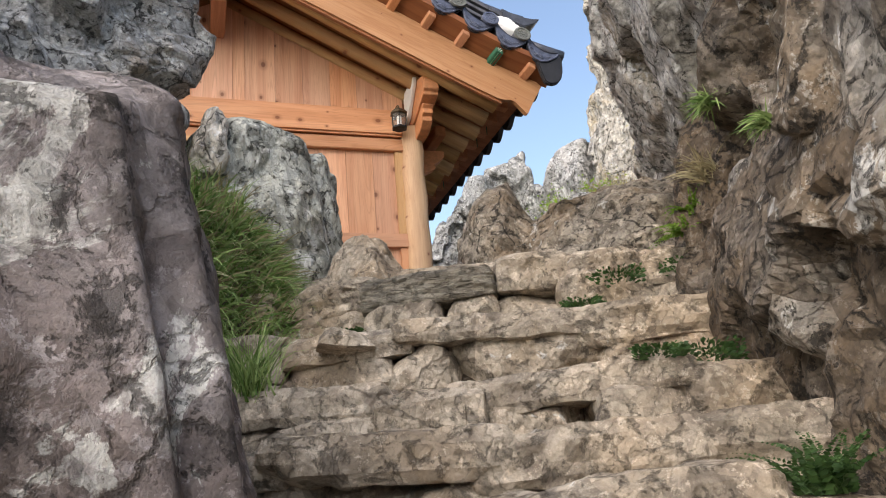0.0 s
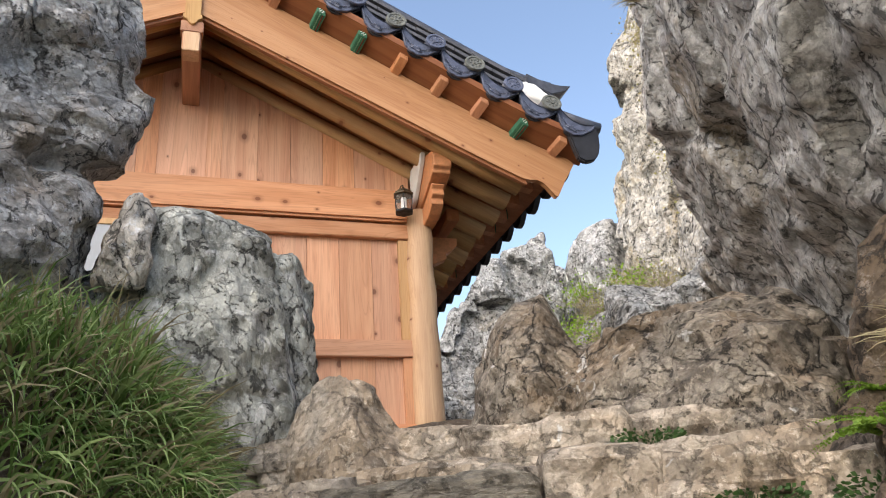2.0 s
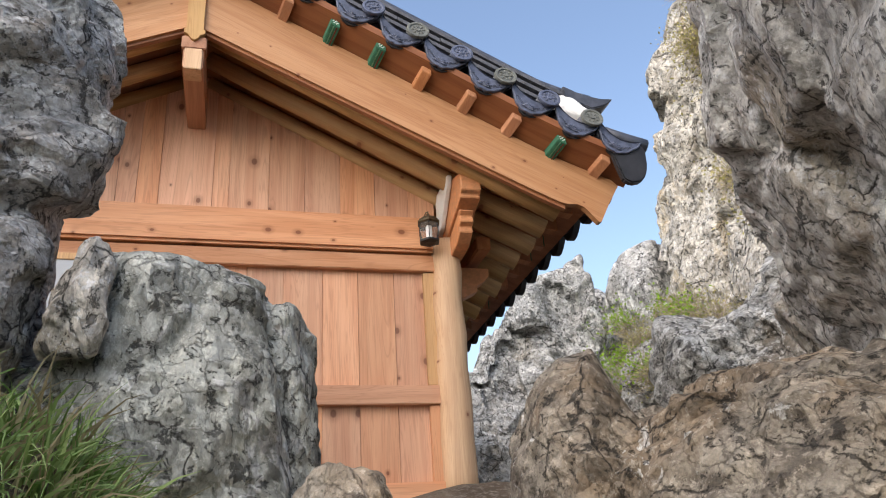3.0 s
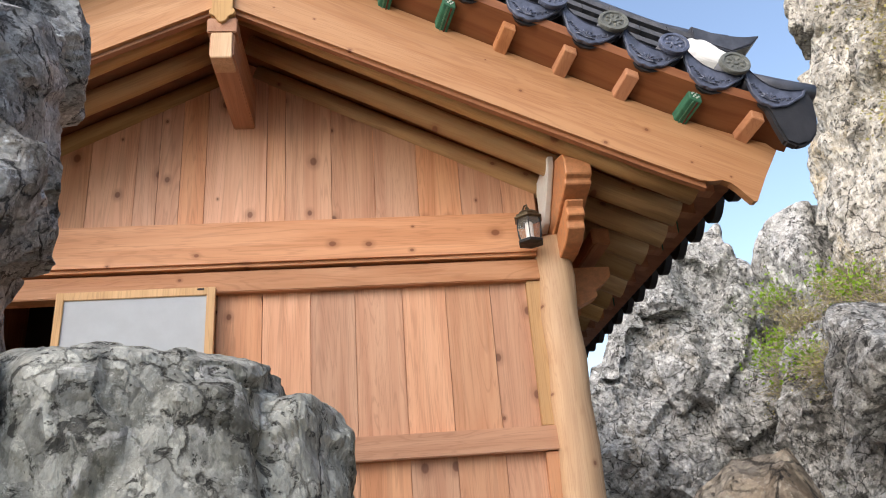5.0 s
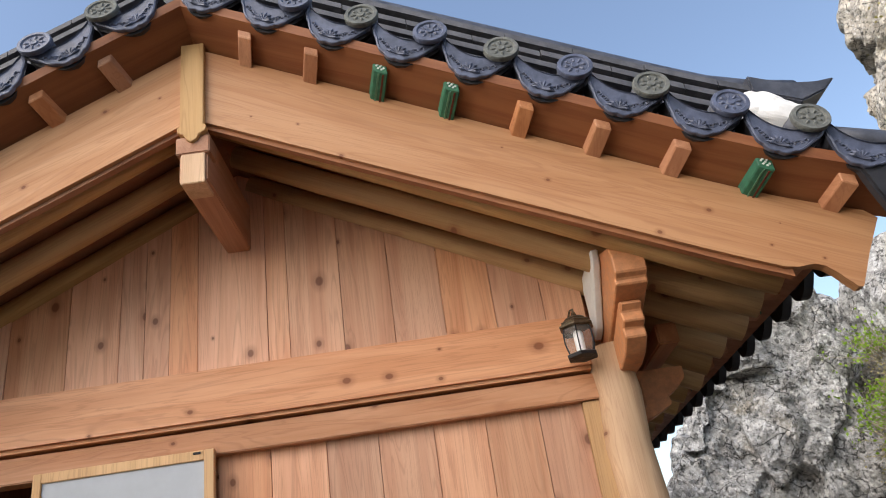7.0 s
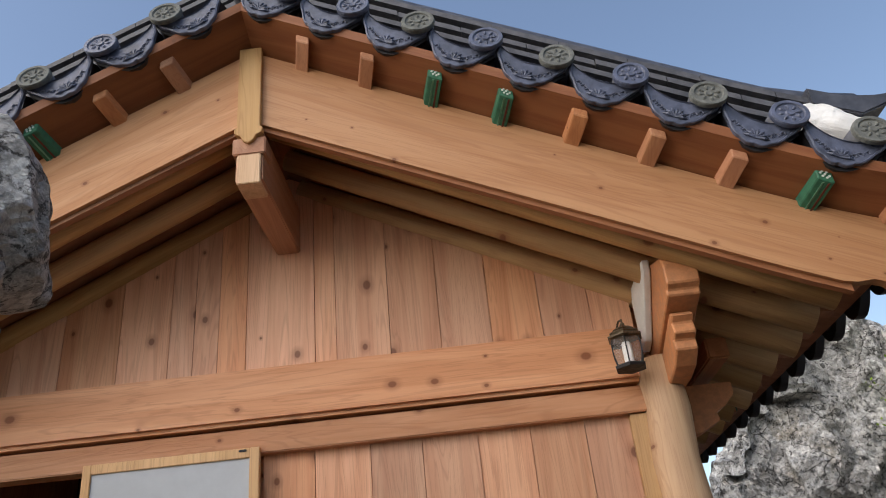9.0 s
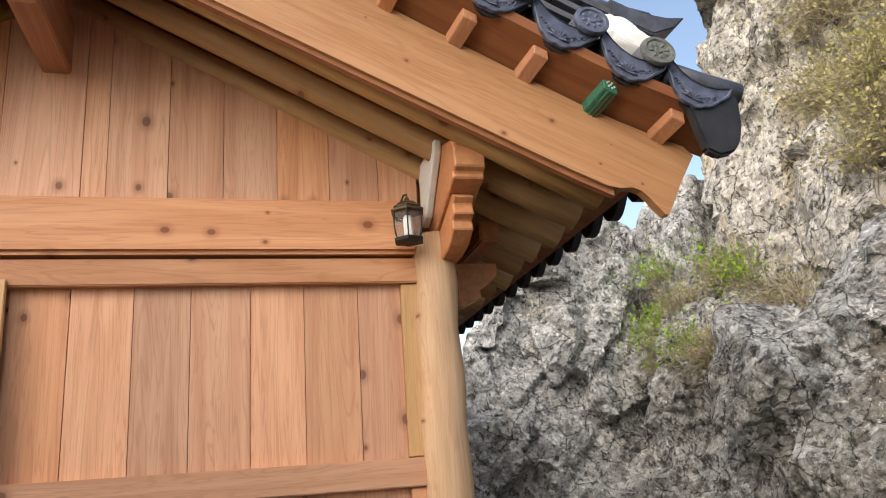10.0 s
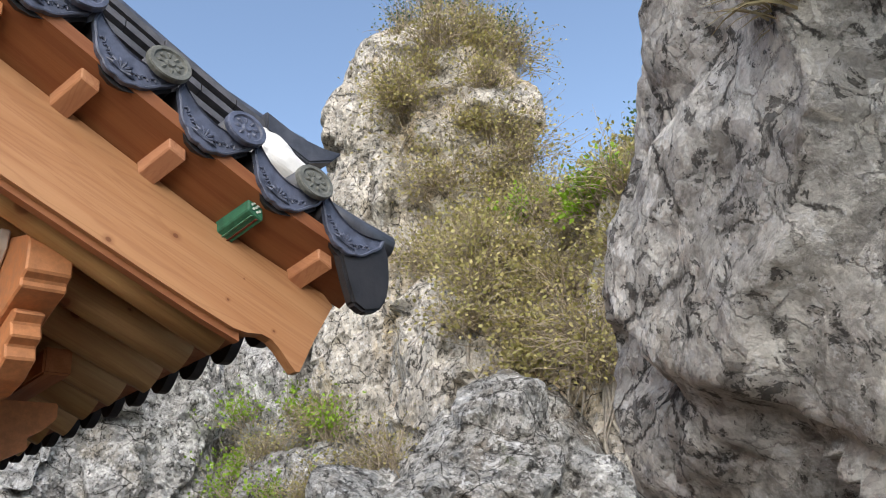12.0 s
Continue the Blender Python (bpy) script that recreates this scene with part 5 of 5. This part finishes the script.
def build_plants():
    bw, bn = surface({"earth_bank"})
    keep = (bn[:, 2] > -0.1) & (bw[:, 1] < -2.5) & (bw[:, 1] > -3.8)
    roots = list(zip(bw[keep].tolist(), bn[keep].tolist()))
    grass_patch("bank_grass", roots, 7600, 0.23, GRASS, 1, "long green grass hanging over the earth bank")
    grass_patch("dry_bank_grass", roots, 2000, 0.24, DRY_GRASS, 2, "straw-coloured dead grass among the green", 0.8, 0.4)
    # slope of dry shrubs below and on the pillar
    spots = [(5.54, 2.48, 6.9), (5.7, 2.1, 6.2), (5.5, 2.4, 5.6), (5.85, 1.9, 5.2), (5.6, 1.1, 4.4), (5.6, 0.7, 4.0), (5.5, 2.0, 4.7), (4.95, 1.45, 3.85), (5.2, 1.0, 3.5), (4.55, 1.35, 3.1), (4.8, 0.9, 2.9), (4.7, 0.35, 2.7),
             (5.9, 1.6, 5.8), (5.3, 1.6, 4.3), (5.0, 0.5, 3.4), (5.8, 0.2, 4.3), (5.3, -0.3, 3.6), (6.0, 1.9, 7.2), (5.1, 0.9, 3.9), (4.5, 0.8, 2.6), (5.0, -0.6, 3.2), (4.9, -0.3, 2.8), (5.3, 0.0, 3.9), (4.6, 0.0, 2.4), (5.6, 1.5, 6.6), (5.3, 2.6, 6.0)]
    sw, sn = surface({"rock_pillar", "crag"})
    keep = (sw[:, 2] > 2.7) & (sw[:, 2] < 7.9) & (sw[:, 1] < 2.5) & (sw[:, 1] > -0.9) & (sw[:, 0] > 4.3) & (sw[:, 0] < 6.4) & ((sn[:, 1] < -0.25) | (sn[:, 2] > 0.35))
    pool = sw[keep]
    rng = random.Random(71)
    spots += [tuple(pool[rng.randrange(len(pool))]) for _ in range(34)]
    for k, (x, y, z) in enumerate(spots):
        shrub(x, y, z, rng.uniform(0.38, 0.78), 190, 1300, 0.046, SHRUB_LEAF, 1200 + k, "dry_shrub", "olive and straw dry shrub growing on the rock slope", 0.006, 0.35, 0.12, "dry shrubs on the slope")
    for k, (x, y, z) in enumerate([(6.1, 2.2, 8.2), (5.5, 2.75, 8.0), (6.4, 1.7, 7.5), (5.8, 2.5, 8.6), (6.8, 1.9, 8.3)]):
        shrub(x, y, z, 0.55, 130, 300, 0.04, CLOVER, 240 + k, "bare_shrub", "dark bare twiggy shrub on the pillar top", 0.006, 0.6, 0.05, "twiggy shrubs on the pillar")
    for k, (x, y, z) in enumerate([(4.9, 0.25, 4.2), (4.6, 0.6, 4.35), (5.05, -0.1, 4.3), (5.27, 1.02, 4.62)]):
        shrub(x, y, z, 0.42, 30, 420, 0.06, LIME_LEAF, 260 + k, "lime_bush", "fresh lime-green bush on the slope", 0.006, 0.7, 0.1, "lime bushes")
    for k, (x, y, z) in enumerate([(4.2, 5.0, 2.9), (4.0, 4.6, 2.2), (4.6, 4.4, 2.8), (3.7, 4.2, 1.9), (4.3, 3.3, 2.4), (3.5, 3.4, 1.7)]):
        shrub(x, y, z, 0.5, 60, 650, 0.045, LIME_LEAF, 270 + k, "lime_bush", "lime-green bush in the rock cleft behind the shrine", 0.006, 0.6, 0.1, "lime bushes")
    for k, (x, y, z) in enumerate([(4.0, 4.0, 2.0), (4.4, 3.6, 2.6), (3.6, 3.0, 1.5), (3.4, 1.6, 2.0), (3.9, 4.8, 1.6), (3.6, 2.3, 1.9)]):
        shrub(x, y, z, 0.5, 200, 700, 0.03, SHRUB_LEAF, 300 + k, "dry_shrub", "straw-brown dry shrub in the rock cleft", 0.005, 0.35, 0.12, "dry shrubs in the cleft")
    for k, (x, y, z) in enumerate([(6.0, -0.3, 5.2), (5.8, -0.7, 5.0)]):
        shrub(x, y, z, 0.6, 90, 2000, 0.05, CLOVER, 280 + k, "evergreen_bush", "dark evergreen bush on the skyline of the slope", 0.007, 0.7, 0.05)
    # creeping roots over the mossy hump
    rng = random.Random(9)
    for k in range(14):
        x, y, z = 4.6 + rng.uniform(-0.5, 0.5), 0.5 + rng.uniform(-0.5, 0.6), 2.9 + rng.uniform(-0.3, 0.3)
        pts = []
        for q in range(9):
            p, n = snap((x, y, z))
            pts.append(p + n * 0.02)
            x, y, z = p.x - 0.07 + rng.uniform(-0.08, 0.08), p.y + rng.uniform(-0.16, 0.12), p.z - 0.14
        pts = [sum((pts[max(0, min(len(pts) - 1, i + d))] for d in (-1, 0, 1)), Vector()) / 3 for i in range(len(pts))]
        bm = tube(pts, [0.022 * (1 - 0.07 * q) * rng.uniform(0.7, 1.2) for q in range(9)], 7)
        ob = part("root", bm, ROOT, None, "", True)
        tagged(ob, "pale bare creeper root running down the rock", "root", "creeper roots")
    # small plants by the steps and on the cliffs
    fern(-0.15, -4.5, -0.74, 0.22, 26, 1, FERN, "fern", "bright green fern at the cliff foot")
    fern(-0.9, -5.75, -1.68, 0.22, 26, 2, CLOVER, "fern", "green fern beside the lower steps")
    fern(-0.17, -4.56, -0.66, 0.16, 16, 3, FERN, "fern", "bright green fern at the cliff foot")
    for k, (x, y, z, r) in enumerate([(-0.42, -4.3, -0.93, 0.12), (-0.12, -4.45, -0.92, 0.14), (-0.21, -3.48, -0.62, 0.13), (-1.5, -3.85, -0.95, 0.07), (-0.62, -4.35, -0.95, 0.08), (-0.55, -5.0, -1.3, 0.12), (-0.75, -5.0, -1.35, 0.08)]):
        rng = random.Random(60 + k)
        v, f = [], []
        for _ in range(420):
            a, q = rng.uniform(0, 6.28), r * math.sqrt(rng.random())
            leaf(v, f, Vector((q * math.cos(a), q * math.sin(a), rng.uniform(0, r * 0.5))), Vector((math.cos(a), math.sin(a), rng.uniform(-0.2, 0.8))).normalized(), 0.021 * rng.uniform(0.6, 1.2), rng)
        ob = mesh_of("step_weed", v, f, CLOVER)
        ob.location = snap((x, y, z))[0]
        tagged(ob, "low dark green weed growing on a step", "weed", "weeds on the steps")
    tuft(-0.35, -4.94, -0.39, 120, 0.11, GRASS, 1, "green grass tuft on the cliff face")
    tuft(-0.81, -5.58, -0.79, 90, 0.08, GRASS, 2, "green grass tuft on the cliff face")
    tuft(-1.0, -6.2, -0.35, 220, 0.2, GRASS, 3, "green grass tuft on the cliff face")
    tuft(-0.3, -4.75, -0.6, 90, 0.16, DRY_GRASS, 4, "dry grass tuft on the cliff face")
    tuft(0.45, -3.1, 1.85, 110, 0.16, DRY_GRASS, 5, "dry twiggy grass in a cliff crack")
    tuft(-2.45, -5.0, -1.1, 120, 0.2, GRASS, 6, "grass tuft beside the big boulder")
    tuft(-2.0, -4.4, -1.2, 200, 0.25, GRASS, 7, "long grass tuft beside the steps")


build_plants()
